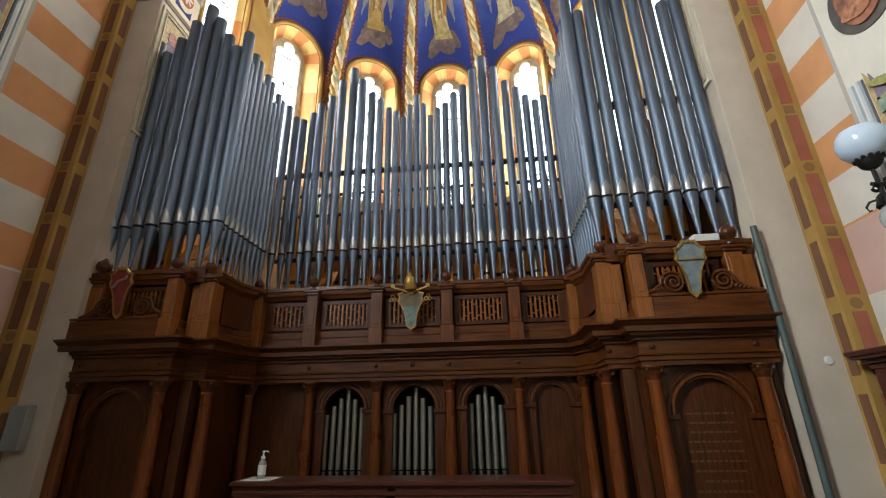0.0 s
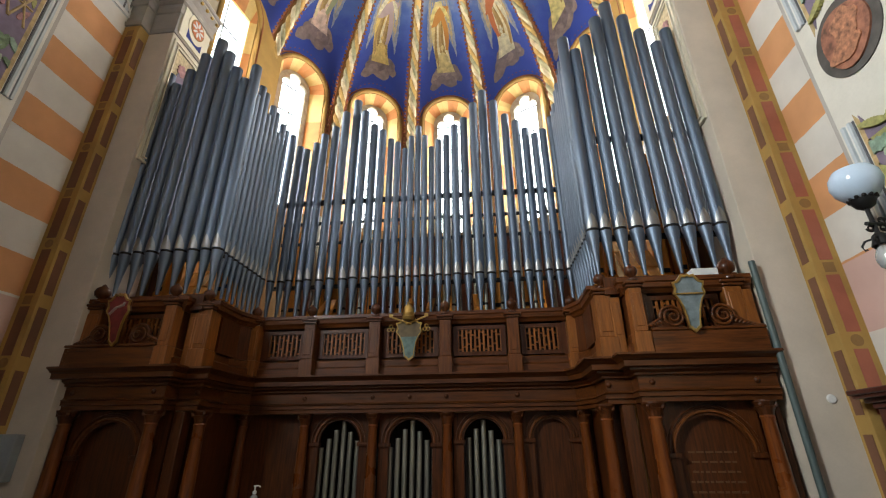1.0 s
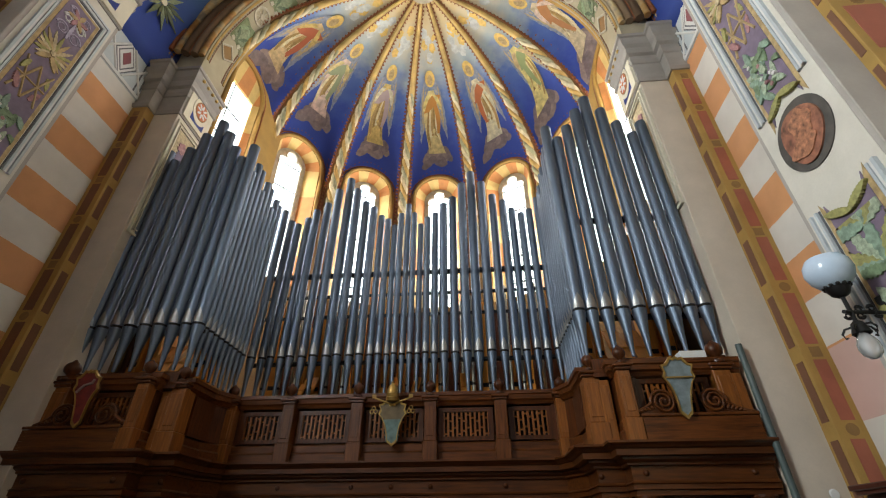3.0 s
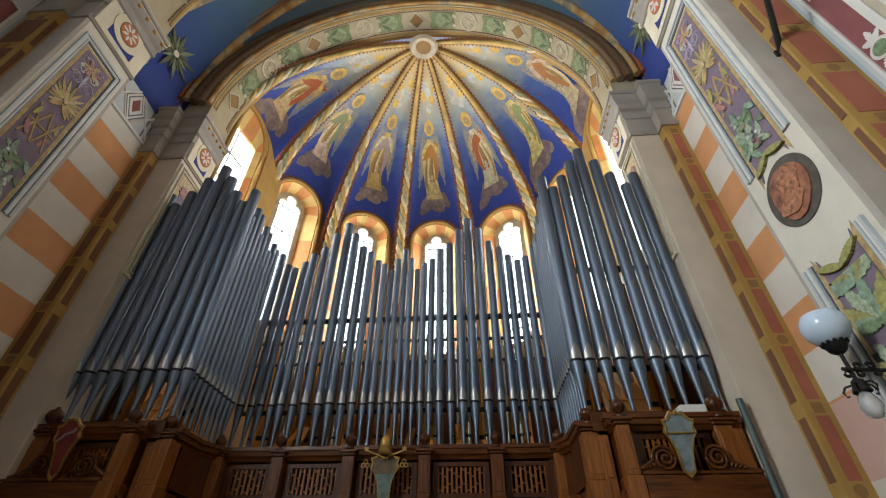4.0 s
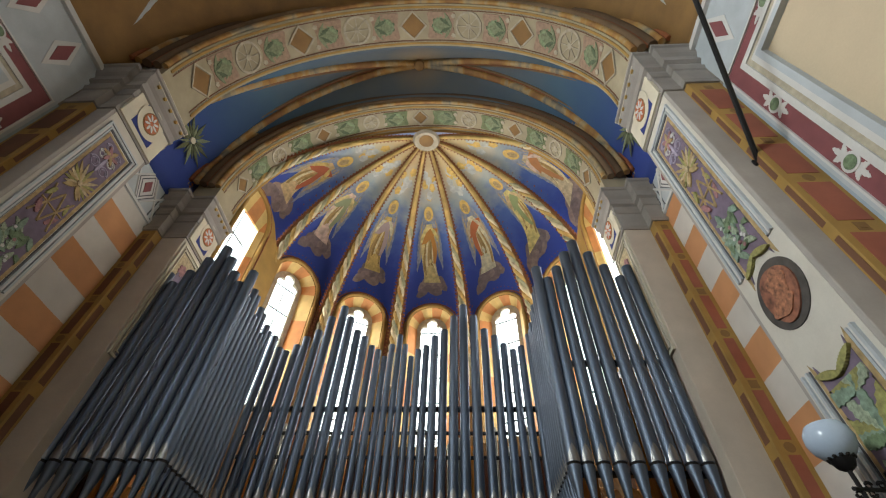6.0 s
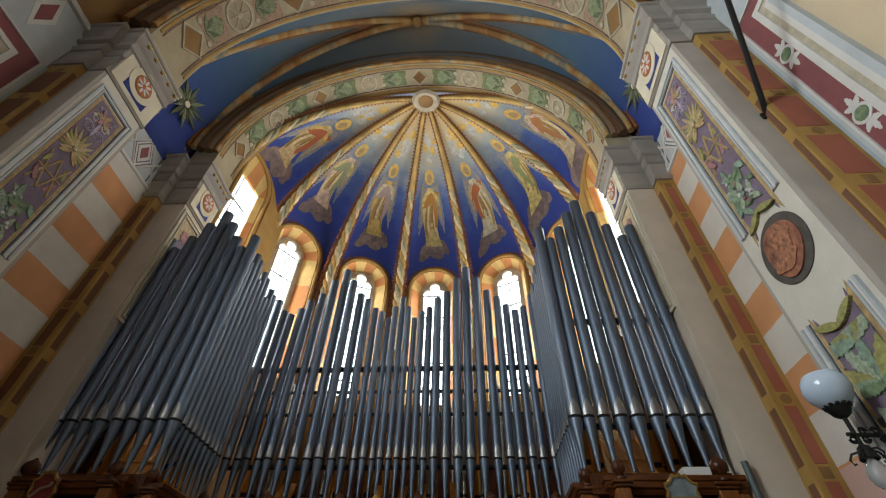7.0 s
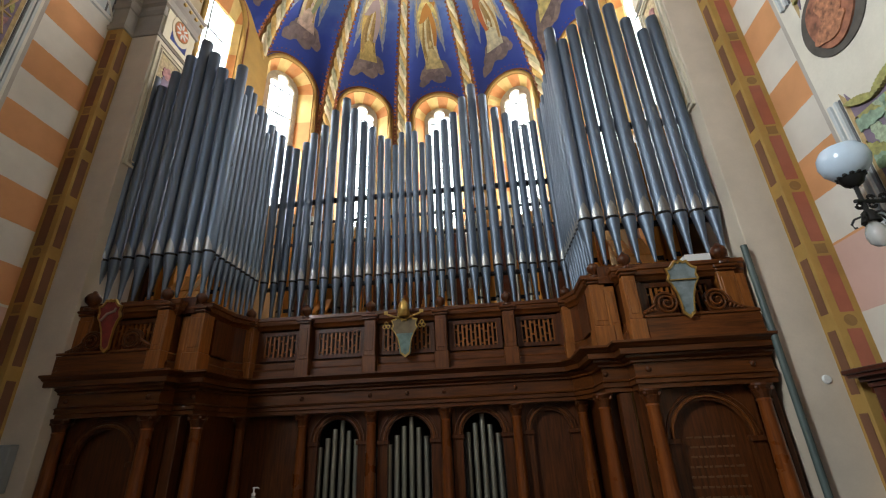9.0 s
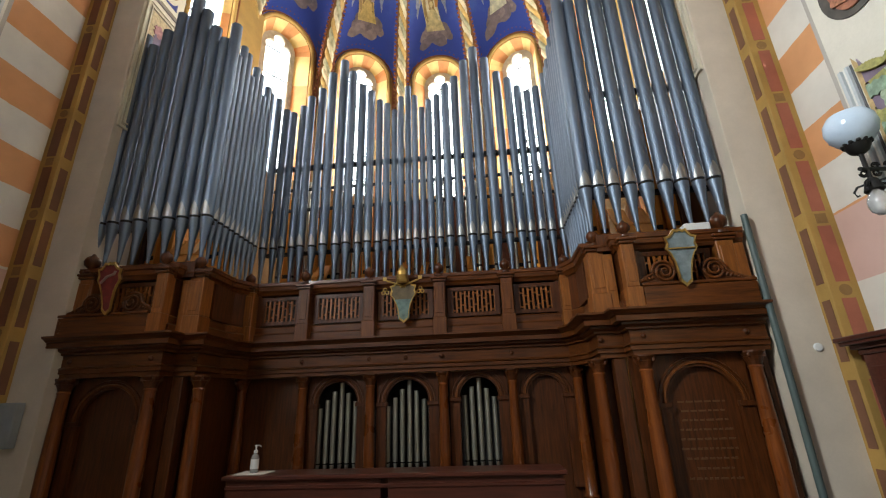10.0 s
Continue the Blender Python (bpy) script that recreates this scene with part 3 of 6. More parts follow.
tagged(part("wall_south", b, M_NAVE), "plain plastered nave end wall with a tall window opening", "wall", kind="structure")

# ---------- apse ----------
AC, AF, SEG = Vector((0.11, 5.05)), 3.5, 27.0
ZS, ZW, ZT = 7.35, 9.16, 10.95


def apse_pt(k, u, a, off=0.0):
    """A point of web k: u from rib to rib (-1 to 1), a from wall to boss (0 to 90 degrees)."""
    de = u * SEG / 2
    r = AF / math.cos(radians(de)) - off
    zs = ZS + (ZW - ZS) * math.sqrt(max(0.0, 1 - u * u))
    th = radians(k * SEG + de)
    rr = max(0.12, r * math.cos(a))
    z = zs + (ZT - zs) * math.sin(a) - off * math.sin(a)
    return Vector((AC.x + rr * math.sin(th), AC.y + rr * math.cos(th), z))


def dome_paint():
    k = Nodes("apse_vault_paint")
    xyz = k.put("ShaderNodeSeparateXYZ", {0: k.co}).outputs
    a, b, n = k.noise(2.2, 6), k.noise(60, 3), k.noise(3.5, 6)
    d = k.math("SQRT", k.math("ADD", k.math("POWER", k.math("SUBTRACT", xyz[0], AC.x), 2.0), k.math("POWER", k.math("SUBTRACT", xyz[1], AC.y), 2.0)))
    t = k.math("DIVIDE", k.math("ADD", d, k.math("MULTIPLY_ADD", n, 1.1, -0.55)), 3.6)
    c = k.ramp(t, [(0.12, (0.68, 0.48, 0.18)), (0.33, (0.62, 0.54, 0.34)), (0.5, (0.36, 0.42, 0.42)), (0.66, (0.09, 0.17, 0.45)), (0.88, (0.03, 0.068, 0.37))])
    c = k.mix(k.math("MULTIPLY", a, 0.3), c, (0.05, 0.07, 0.22))
    return k.done(c, 0.7, 0, b, 0.1, 0.003)


M_DOME = dome_paint()
apse = thing("apse_vault", "blue painted apse vault with gilded ribs and fresco shapes", "vault", kind="structure")
for k in range(-3, 4):
    part("web", surf(lambda u, v: apse_pt(k, 2 * u - 1, radians(90 * v)), 16, 24), M_DOME, apse, smooth=50)


part("collar", arc_solid(ARCR + 0.02, ARCR + 0.4, AP1 - 0.01, AP1 + 0.07, -100, 100), M_OCHRE, apse)


M_ROPE = plain("cream_strand_paint", (0.72, 0.62, 0.4), 0.65, var=0.3, scale=9)
M_ROPE2 = plain("gold_strand_paint", (0.58, 0.38, 0.12), 0.6, var=0.35, scale=9)
M_ROPE3 = plain("sage_strand_paint", (0.42, 0.4, 0.24), 0.65, var=0.4, scale=9)
M_RIBTOP = plain("gold_and_white_rib_paint", (0.62, 0.42, 0.14), 0.6, var=0.45, scale=3.5)


def apse_rib(th, down):
    pts = []
    r0 = AF / math.cos(radians(SEG / 2)) - 0.03
    for i in range(0, 41):
        a = radians(88 * i / 40)
        pts.append((r0 * math.cos(a), ZS + (ZT - ZS) * math.sin(a)))
    pts.insert(0, (r0, down))
    sh, ch = math.sin(radians(th)), math.cos(radians(th))

    def ribstrip(prof, mt, name):
        bm = bmesh.new()
        rows = []
        for i, (r, z) in enumerate(pts):
            r2, z2 = pts[min(i + 1, len(pts) - 1)]
            r1, z1 = pts[max(i - 1, 0)]
            t = Vector((r2 - r1, z2 - z1)).normalized()
            nrm = Vector((-t.y, t.x))
            if nrm.x > 0:
                nrm = -nrm
            f = 1.0 if i < 12 else 1.0 - 0.62 * (i - 12) / 29
            row = []
            for w, o in prof:
                rr, zz = r + nrm.x * o * f, z + nrm.y * o * f
                row.append(bm.verts.new((AC.x + rr * sh + w * f * ch, AC.y + rr * ch - w * f * sh, zz)))
            rows.append(row)
        n = len(prof)
        for p, q in zip(rows, rows[1:]):
            for j in range(n):
                bm.faces.new((p[j], p[(j + 1) % n], q[(j + 1) % n], q[j]))
        bm.faces.new(rows[0])
        bm.faces.new(rows[-1])
        return part(name, bm, mt, apse, smooth=40)

    def centre(q):
        """A point of the rib's centre line, q steps up it, its normal, and how slender it is there."""
        i = min(len(pts) - 2, int(q))
        f = q - i
        r, z = pts[i][0] * (1 - f) + pts[i + 1][0] * f, pts[i][1] * (1 - f) + pts[i + 1][1] * f
        t = Vector((pts[i + 1][0] - pts[i][0], pts[i + 1][1] - pts[i][1])).normalized()
        nrm = Vector((-abs(t.y), t.x if t.y > 0 else -t.x))
        if nrm.x > 0:
            nrm = -nrm
        g = 1.0 if q < 12 else 1.0 - 0.62 * (q - 12) / 29
        return r, z, nrm, g

    for j, mt in enumerate((M_ROPE, M_ROPE2, M_ROPE3)):
        line = []
        for i in range(151):
            q = 0.82 + 25.18 * i / 150
            r, z, nrm, g = centre(q)
            an = 2 * math.pi * (j / 3 + q / 4.6)
            w, o = 0.05 * math.cos(an) * g, (0.1 + 0.042 * math.sin(an)) * g
            rr, zz = r + nrm.x * o, z + nrm.y * o
            line.append((AC.x + rr * sh + w * ch, AC.y + rr * ch - w * sh, zz))
        part("rope_strand", tube(line, 0.052, 8, None, 0.034), mt, apse, smooth=60)
    line = []
    for i in range(40):
        r, z, nrm, g = centre(25.5 + 14.5 * i / 39)
        line.append((AC.x + (r + nrm.x * 0.09 * g) * sh, AC.y + (r + nrm.x * 0.09 * g) * ch, z + nrm.y * 0.09 * g))
    part("rib_roll", tube(line, 0.066, 8, None, 0.03), M_RIBTOP, apse, smooth=60)
    ribstrip([(-0.125, -0.03), (-0.125, 0.045), (0.125, 0.045), (0.125, -0.03)], M_OCHREB, "rib_bed")
    for sg in (-1, 1):
        ribstrip([(sg * 0.13, 0.0), (sg * 0.13, 0.05), (sg * 0.112, 0.056), (sg * 0.11, 0.0)], M_ZIG, "rib_edge")
        # a row of teeth painted along the edge
        bm = bmesh.new()
        for i in range(64):
            r, z, nrm, g = centre(1.2 + 38.0 * i / 63)
            w, o = sg * 0.15 * g, 0.03 * g
            bmesh.ops.create_cube(bm, size=0.035 * (0.5 + 0.5 * g), matrix=Matrix.Translation((AC.x + (r + nrm.x * o) * sh + w * ch, AC.y + (r + nrm.x * o) * ch - w * sh, z + nrm.y * o)))
        part("edge_teeth", bm, M_ZIG, apse)


for i in range(-4, 4):
    apse_rib((i + 0.5) * SEG, 4.0)
part("keystone_ring", lathe([(0.16, -0.02), (0.26, -0.06), (0.3, 0.0), (0.26, 0.06), (0.16, 0.04)], 28, None, 0, 0, False), M_STONEL, apse, "cream carved ring at the ribs' meeting", mat4=pose(AC.x, AC.y, ZT - 0.12, 12), smooth=50)
part("keystone_disc", lathe([(0.0, -0.03), (0.16, -0.03), (0.17, 0.03), (0.0, 0.03)], 20, None, 0, 0, False), M_OCHREB, apse, mat4=pose(AC.x, AC.y, ZT - 0.12, 12))


# windows of the apse
WH, GH, WTOP, WBOT = 0.52, 0.34, 9.0, 5.6   # half widths of splay and glass, crown of the splay, sill
GTOP = 8.93


def arch_line(hw, top, bot, nj=8, na=12):
    """Opening outline from the left foot over the crown to the right foot."""
    zs = top - hw
    pts = [(-hw, bot + (zs - bot) * i / nj) for i in range(nj)]
    pts += [(-hw * math.cos(math.pi * i / na), zs + hw * math.sin(math.pi * i / na)) for i in range(na + 1)]
    pts += [(hw, zs - (zs - bot) * (i + 1) / nj) for i in range(nj)]
    return pts


M_GLOW = bpy.data.materials.new("bright_sky_glow")
M_GLOW.use_nodes = True
g = M_GLOW.node_tree
em = g.nodes.new("ShaderNodeEmission")
em.inputs[0].default_value, em.inputs[1].default_value = (0.95, 0.97, 1.0, 1), 9.0
g.links.new(em.outputs[0], g.nodes["Material Output"].inputs[0])
M_LEAD = plain("lead_cames", (0.05, 0.05, 0.055), 0.6, 0.3)


def pane_mat():
    k = Nodes("old_window_glass")
    tr = k.put("ShaderNodeBsdfTransparent", {"Color": (0.92, 0.95, 0.93, 1)})
    gl = k.put("ShaderNodeBsdfGlossy", {"Roughness": 0.1})
    mx = k.put("ShaderNodeMixShader", {0: 0.06, 1: tr.outputs[0], 2: gl.outputs[0]})
    k.t.links.new(mx.outputs[0], k.t.nodes["Material Output"].inputs[0])
    return k.m


M_PANE = pane_mat()


def apse_bay(k):
    th = k * SEG
    end = abs(k) == 3
    m = Matrix.Translation((AC.x, AC.y, 0)) @ Matrix.Rotation(radians(-th), 4, "Z") @ Matrix.Translation((0 if abs(k) < 3 else math.copysign(0.34, k), AF if abs(k) < 3 else AF - 0.34, 0))
    hwf = AF * math.tan(radians(SEG / 2)) + (0.45 if end else 0.01)
    win = thing("window_%d" % (k + 4), "tall trefoil-headed apse window in a painted orange and yellow splay", "window", at=m, kind="structure")
    # wall round the opening
    keep = (lambda x: max(x, -0.26)) if k == -3 else (lambda x: min(x, 0.26)) if k == 3 else (lambda x: x)
    wl = [(keep(x), z) for x, z in arch_line(WH, WTOP, WBOT)]
    bm = bmesh.new()
    outer = []
    n = len(wl)
    for i, (x, z) in enumerate(wl):
        if z <= WTOP - WH + 1e-6 and i < 9:
            outer.append((-hwf, z))
        elif z <= WTOP - WH + 1e-6 and i >= n - 9:
            outer.append((hwf, z))
        else:
            c = -hwf * math.cos(math.pi * (i - 8) / 12)
            zz = ZS + (ZW - ZS) * math.sqrt(max(0, 1 - (c / hwf) ** 2)) + 0.03
            outer.append((c, max(zz, WTOP - WH)))
    va = [bm.verts.new((x, 0, z)) for x, z in wl]
    vb = [bm.verts.new((keep(x), 0, z)) for x, z in outer]
    for i in range(n - 1):
        bm.faces.new((va[i], va[i + 1], vb[i + 1], vb[i]))
    part("wall_face", bm, M_OCHRE if abs(k) < 9 else M_WHITE, win)
    part("wall_below", box(keep(-hwf), keep(hwf), 0, 0.3, 0, WBOT), M_OCHREB, win)
    # rolled frame and splay, block by block
    part("arch_roll", tube([(keep(x), -0.02, z) for x, z in arch_line(WH + 0.05, WTOP + 0.05, WBOT)], 0.04, 8), M_OCHRE, win, smooth=60)
    part("arch_line", tube([(keep(x), -0.012, z) for x, z in arch_line(WH + 0.13, WTOP + 0.13, WBOT)], 0.018, 6), M_ZIG, win, smooth=60)
    GD = 0.34 if abs(k) < 3 else 0.1
    gl = arch_line(GH if abs(k) < 3 else 0.46, GTOP if abs(k) < 3 else WTOP - 0.06, WBOT)
    if end:   # the end lights have a flat head
        gl = [(max(-0.46, min(0.46, x * 1.3)) if z > 8.4 else x, min(z, 8.5)) for x, z in gl]
    gl = [(keep(x), z) for x, z in gl]
    for i in range(n - 1):
        bm = bmesh.new()
        q = [bm.verts.new(p) for p in ((wl[i][0], 0, wl[i][1]), (wl[i + 1][0], 0, wl[i + 1][1]), (gl[i + 1][0], GD, gl[i + 1][1]), (gl[i][0], GD, gl[i][1]))]
        q2 = [bm.verts.new(v.co + Vector((0.03 * (1 if v.co.x > 0 else -1), 0.06, 0.02))) for v in q]
        bm.faces.new(q)
        bm.faces.new(q2)
        for j in range(4):
            bm.faces.new((q[j], q[(j + 1) % 4], q2[(j + 1) % 4], q2[j]))
        part("splay_block", bm, M_ORANGE if (i // 2) % 2 else M_YELLOW, win)
    # stone tracery: a plate with a trefoil-headed light
    tre = []
    z0 = GTOP - 0.42
    for i in range(8):
        tre.append((-0.26, WBOT + (z0 - WBOT) * i / 8))
    for cx, cz, r, a0, a1 in ((-0.15, z0 + 0.05, 0.12, 200, 62), (0, z0 + 0.24, 0.125, 205, -25), (0.15, z0 + 0.05, 0.12, 118, -20)):
        for i in range(7):
            a = radians(a0 + (a1 - a0) * i / 6)
            tre.append((cx + r * math.cos(a), cz + r * math.sin(a)))
    for i in range(8):
        tre.append((0.26, z0 - (z0 - WBOT) * i / 8))
    tre.append((0.26, WBOT))
    # outline of the same count, pushed out to the splay
    out = []
    for x, z in tre:
        if z < z0 + 0.001 and abs(x) > 0.2:
            out.append((math.copysign(GH + 0.02, x), z))
        else:
            d = Vector((x, z - (GTOP - GH)))
            d = d.normalized() * (GH + 0.02)
            out.append((d.x, GTOP - GH + d.y))
    bm = bmesh.new()
    rows = [[bm.verts.new((x, y, z)) for x, z in o] for o, y in ((tre, GD + 0.03), (tre, GD - 0.03), (out, GD - 0.03), (out, GD + 0.03))]
    for a, c in zip(rows, rows[1:]):
        for i in range(len(tre) - 1):
            bm.faces.new((a[i], a[i + 1], c[i + 1], c[i]))
    if abs(k) < 3:
        part("tracery", bm, M_STONEL, win, "stone trefoil-headed frame")
    else:
        bm.free()
    part("pane", box(keep(-GH - 0.13), keep(GH + 0.13), GD + 0.06, GD + 0.066, WBOT, GTOP), M_PANE, win).visible_shadow = False
    for z in (6.1, 6.7, 7.3, 7.9, z0 + 0.02):
        part("glazing_bar", box(keep(-GH), keep(GH), GD + 0.035, GD + 0.05, z - 0.012, z + 0.012), M_LEAD, win)
    part("glazing_bar", box(-0.008, 0.008, GD + 0.037, GD + 0.053, WBOT, z0), M_LEAD, win)
    wb = 0.82 if abs(k) < 3 else 1.25
    bd = part("backdrop", box(-wb, wb, 0.8, 0.82, WBOT - 0.6, GTOP + 1.4), M_GLOW)
    bd.matrix_basis = Matrix.Translation((AXIS, 0, 0)) @ m
    tagged(bd, "bright white overcast daylight outside the window", "backdrop", kind="structure")
    if abs(k) < 4:
        pw = 68
        area("window_light", Matrix.Translation((AXIS, 0, 0)) @ m @ pose(0, GD - 0.06, 7.1, -90, 0, 0), 0.6, 2.6, pw, (1.0, 0.97, 0.92))


for k in range(-3, 4):
    apse_bay(k)

# ---------- organ case ----------
AXIS = 0.0
M_WOODM = wood("mahogany_warm", (0.065, 0.018, 0.004), (0.27, 0.085, 0.017), 0.38, coat=0.12)
WING = [(-3.12, 4.42), (-2.06, 4.42), (-2.06, 4.6), (-1.84, 4.6), (-1.84, 4.98), (-1.7, 5.28)]
PLAN = WING + [(-x, y) for x, y in WING[::-1]]
organ = thing("organ_case", "dark mahogany organ case with columns, cornice and pierced parapet", "organ case")
part("entablature", sweep(PLAN, [(-0.12, 2.0), (0.0, 2.0), (0.0, 2.035), (0.02, 2.04), (0.02, 2.075), (0.035, 2.08), (0.005, 2.1), (0.005, 2.2), (0.035, 2.205), (0.035, 2.222), (0.075, 2.24), (0.075, 2.258), (0.125, 2.264), (0.125, 2.308), (0.145, 2.316), (0.16, 2.33), (0.19, 2.345), (0.19, 2.362), (-0.12, 2.365)]), M_WOODX, organ, "moulded cornice with frieze")
part("parapet_base", sweep(PLAN, [(-0.14, 2.366), (0.02, 2.366), (0.02, 2.45), (0.0, 2.47), (0.0, 2.53), (-0.02, 2.545), (-0.14, 2.545)]), M_WOODX, organ)
part("parapet_cap", sweep(PLAN, [(-0.16, 2.9), (0.0, 2.9), (0.02, 2.93), (0.04, 2.945), (0.045, 2.985), (0.06, 2.995), (0.06, 3.03), (-0.16, 3.03)]), M_WOODX, organ)

for s in (-1, 1):
    line = [(-2.26, 4.43), (-2.06, 4.43), (-2.06, 4.6), (-1.84, 4.6), (-1.84, 4.98), (-1.7, 5.29), (-1.64, 5.29)]
    line = line if s < 0 else [(-x, y) for x, y in line[::-1]]
    part("parapet_board", sweep(line, [(-0.1, 2.546), (-0.012, 2.546), (-0.012, 2.899), (-0.1, 2.899)]), M_WOOD, organ)
    x = s * 2.0
    wide = part("parapet_pier", box(x - 0.045, x + 0.045, 4.5, 4.62, 2.38, 2.899, 0.006), M_WOODL, organ)
    part("pier_panel", box(x - 0.025, x + 0.025, 4.492, 4.5, 2.56, 2.85, 0.004), M_WOODL, wide)
    x = s * 3.02
    part("parapet_pier", box(x - 0.09, x + 0.09, 4.39, 4.5, 2.546, 2.899, 0.006), M_WOODL, organ)

# parapet piers with finials
FIN = [(0.02, 0), (0.04, 0.005), (0.04, 0.018), (0.016, 0.03), (0.02, 0.04), (0.043, 0.06), (0.05, 0.086), (0.041, 0.112), (0.018, 0.13), (0.01, 0.143), (0.0, 0.148)]
finial_mesh = finish(lathe(FIN, 16, None, 0, 0, False), "finial", 60)
for x, y in ((-1.74, 5.26), (-1.1, 5.27), (-0.37, 5.27), (0.4, 5.27), (1.12, 5.27), (1.74, 5.26), (1.9, 4.58), (2.13, 4.4), (2.96, 4.46), (-1.9, 4.58), (-2.13, 4.4), (-2.96, 4.46)):
    w = 0.062 if abs(x) < 1.8 else (0.055 if abs(x) == 2.13 else 0.072)
    mt = M_WOODL if abs(x) > 1.5 else M_WOODM
    pr = part("parapet_pier", box(x - w, x + w, y - 0.075, y + 0.1, 2.546, 2.93, 0.006), mt, organ)
    part("pier_base", box(x - w - 0.012, x + w + 0.012, y - 0.09, y + 0.1, 2.367, 2.545, 0.006), mt, pr)
    part("pier_panel", box(x - w + 0.022, x + w - 0.022, y - 0.082, y - 0.07, 2.59, 2.88, 0.004), mt, pr)
    part("pier_cap", box(x - w - 0.012, x + w + 0.012, y - 0.095, y + 0.1, 2.931, 2.955, 0.005), M_WOODX, pr)
    part("pier_cap", box(x - w - 0.028, x + w + 0.028, y - 0.115, y + 0.1, 2.956, 2.982, 0.006), M_WOODX, pr)
    part("finial", finial_mesh, M_WOOD, pr, "turned wooden finial", mat4=Matrix.Translation((x, y - 0.06, 2.983)) @ Matrix.Scale(1.45 if abs(x) == 2.96 else 1.15, 4))


def fret(x0, x1, y, z0, z1, seed):
    """Pierced panel of short upright bars."""
    p = part("fret_frame", ring_plate([(x0, z0), (x1, z0), (x1, z1), (x0, z1)], [(x0 + 0.05, z0 + 0.04), (x1 - 0.05, z0 + 0.04), (x1 - 0.05, z1 - 0.04), (x0 + 0.05, z1 - 0.04)], y - 0.01, y + 0.03), M_WOOD, organ, "pierced fretwork panel")
    # black sheet that paints the shade behind the bars
    part("fret_shade_back", box(x0, x1, y + 0.05, y + 0.06, z0, z1), M_SHADE, p)
    rnd = random.Random(seed)
    a, c = x0 + 0.05, x1 - 0.05
    n = max(4, int((c - a) / 0.046))
    for i in range(n + 1):
        x = a + (c - a) * i / n
        part("fret_bar", box(x - 0.0105, x + 0.0105, y, y + 0.02, z0 + 0.04, z1 - 0.04), M_WOODL, p)
        if i < n:
            for z in (z0 + 0.06 + 0.03 * (i % 3), z1 - 0.075 - 0.03 * ((i + 1) % 3)):
                part("fret_tie", box(x + 0.0105, x + (c - a) / n - 0.0105, y + 0.002, y + 0.018, z, z + 0.014), M_WOODL, p)


for x0, x1 in ((-1.64, -1.18), (-1.02, -0.45), (-0.29, 0.32), (0.48, 1.04), (1.2, 1.64)):
    fret(x0, x1, 5.31, 2.56, 2.88, int(x0 * 100))
for s in (-1, 1):
    a, c = sorted((s * 2.24, s * 2.85))
    fret(a, c, 4.45, 2.56, 2.88, 7 + s)
    part("parapet_side", box(min(s * 1.82, s * 1.88), max(s * 1.82, s * 1.88), 4.7, 5.24, 2.546, 2.9), M_WOOD, organ)
    part("parapet_end", box(min(s * 3.0, s * 3.12), max(s * 3.0, s * 3.12), 4.42, 4.6, 2.546, 2.9), M_WOODL, organ)


# columns below the entablature
def turned_column(x, y, r=0.055, z0=0.75):
    col = part("column", lathe([(r * 1.35, z0), (r * 1.35, z0 + 0.03), (r * 1.1, z0 + 0.05), (r * 1.3, z0 + 0.08), (r, z0 + 0.1), (r, z0 + 0.35), (r * 1.02, z0 + 0.5), (r * 0.82, 1.86), (r * 0.95, 1.875), (r * 0.82, 1.89)], 20, None, x, y), M_COL, organ, "polished turned wooden column", smooth=40)
    part("capital", lathe([(r * 0.85, 1.89), (r * 1.0, 1.92), (r * 1.25, 1.95), (r * 1.1, 1.955), (r * 1.5, 1.985), (r * 1.5, 1.999)], 16, None, x, y), M_WOOD, col, "carved capital")
    part("plinth", box(x - r * 1.6, x + r * 1.6, y - r * 1.6, y + r * 1.6, 0.02, z0, 0.006), M_WOOD, col)
    for q in range(4):
        a = math.pi / 4 + q * math.pi / 2
        part("volute", lathe([(0.0, -0.012), (0.02, -0.01), (0.02, 0.01), (0.0, 0.012)], 10, None, 0, 0, False), M_WOOD, col, mat4=pose(x + r * 1.2 * math.cos(a), y + r * 1.2 * math.sin(a), 1.965, 90, 0, math.degrees(a)))


for x in (-1.78, -1.1, -0.37, 0.4, 1.11, 1.76):
    turned_column(x, 5.35)
for s in (-1, 1):
    turned_column(s * 2.15, 4.46, 0.06)
    turned_column(s * 2.99, 4.46, 0.06)
    turned_column(s * 1.82, 4.66, 0.058)


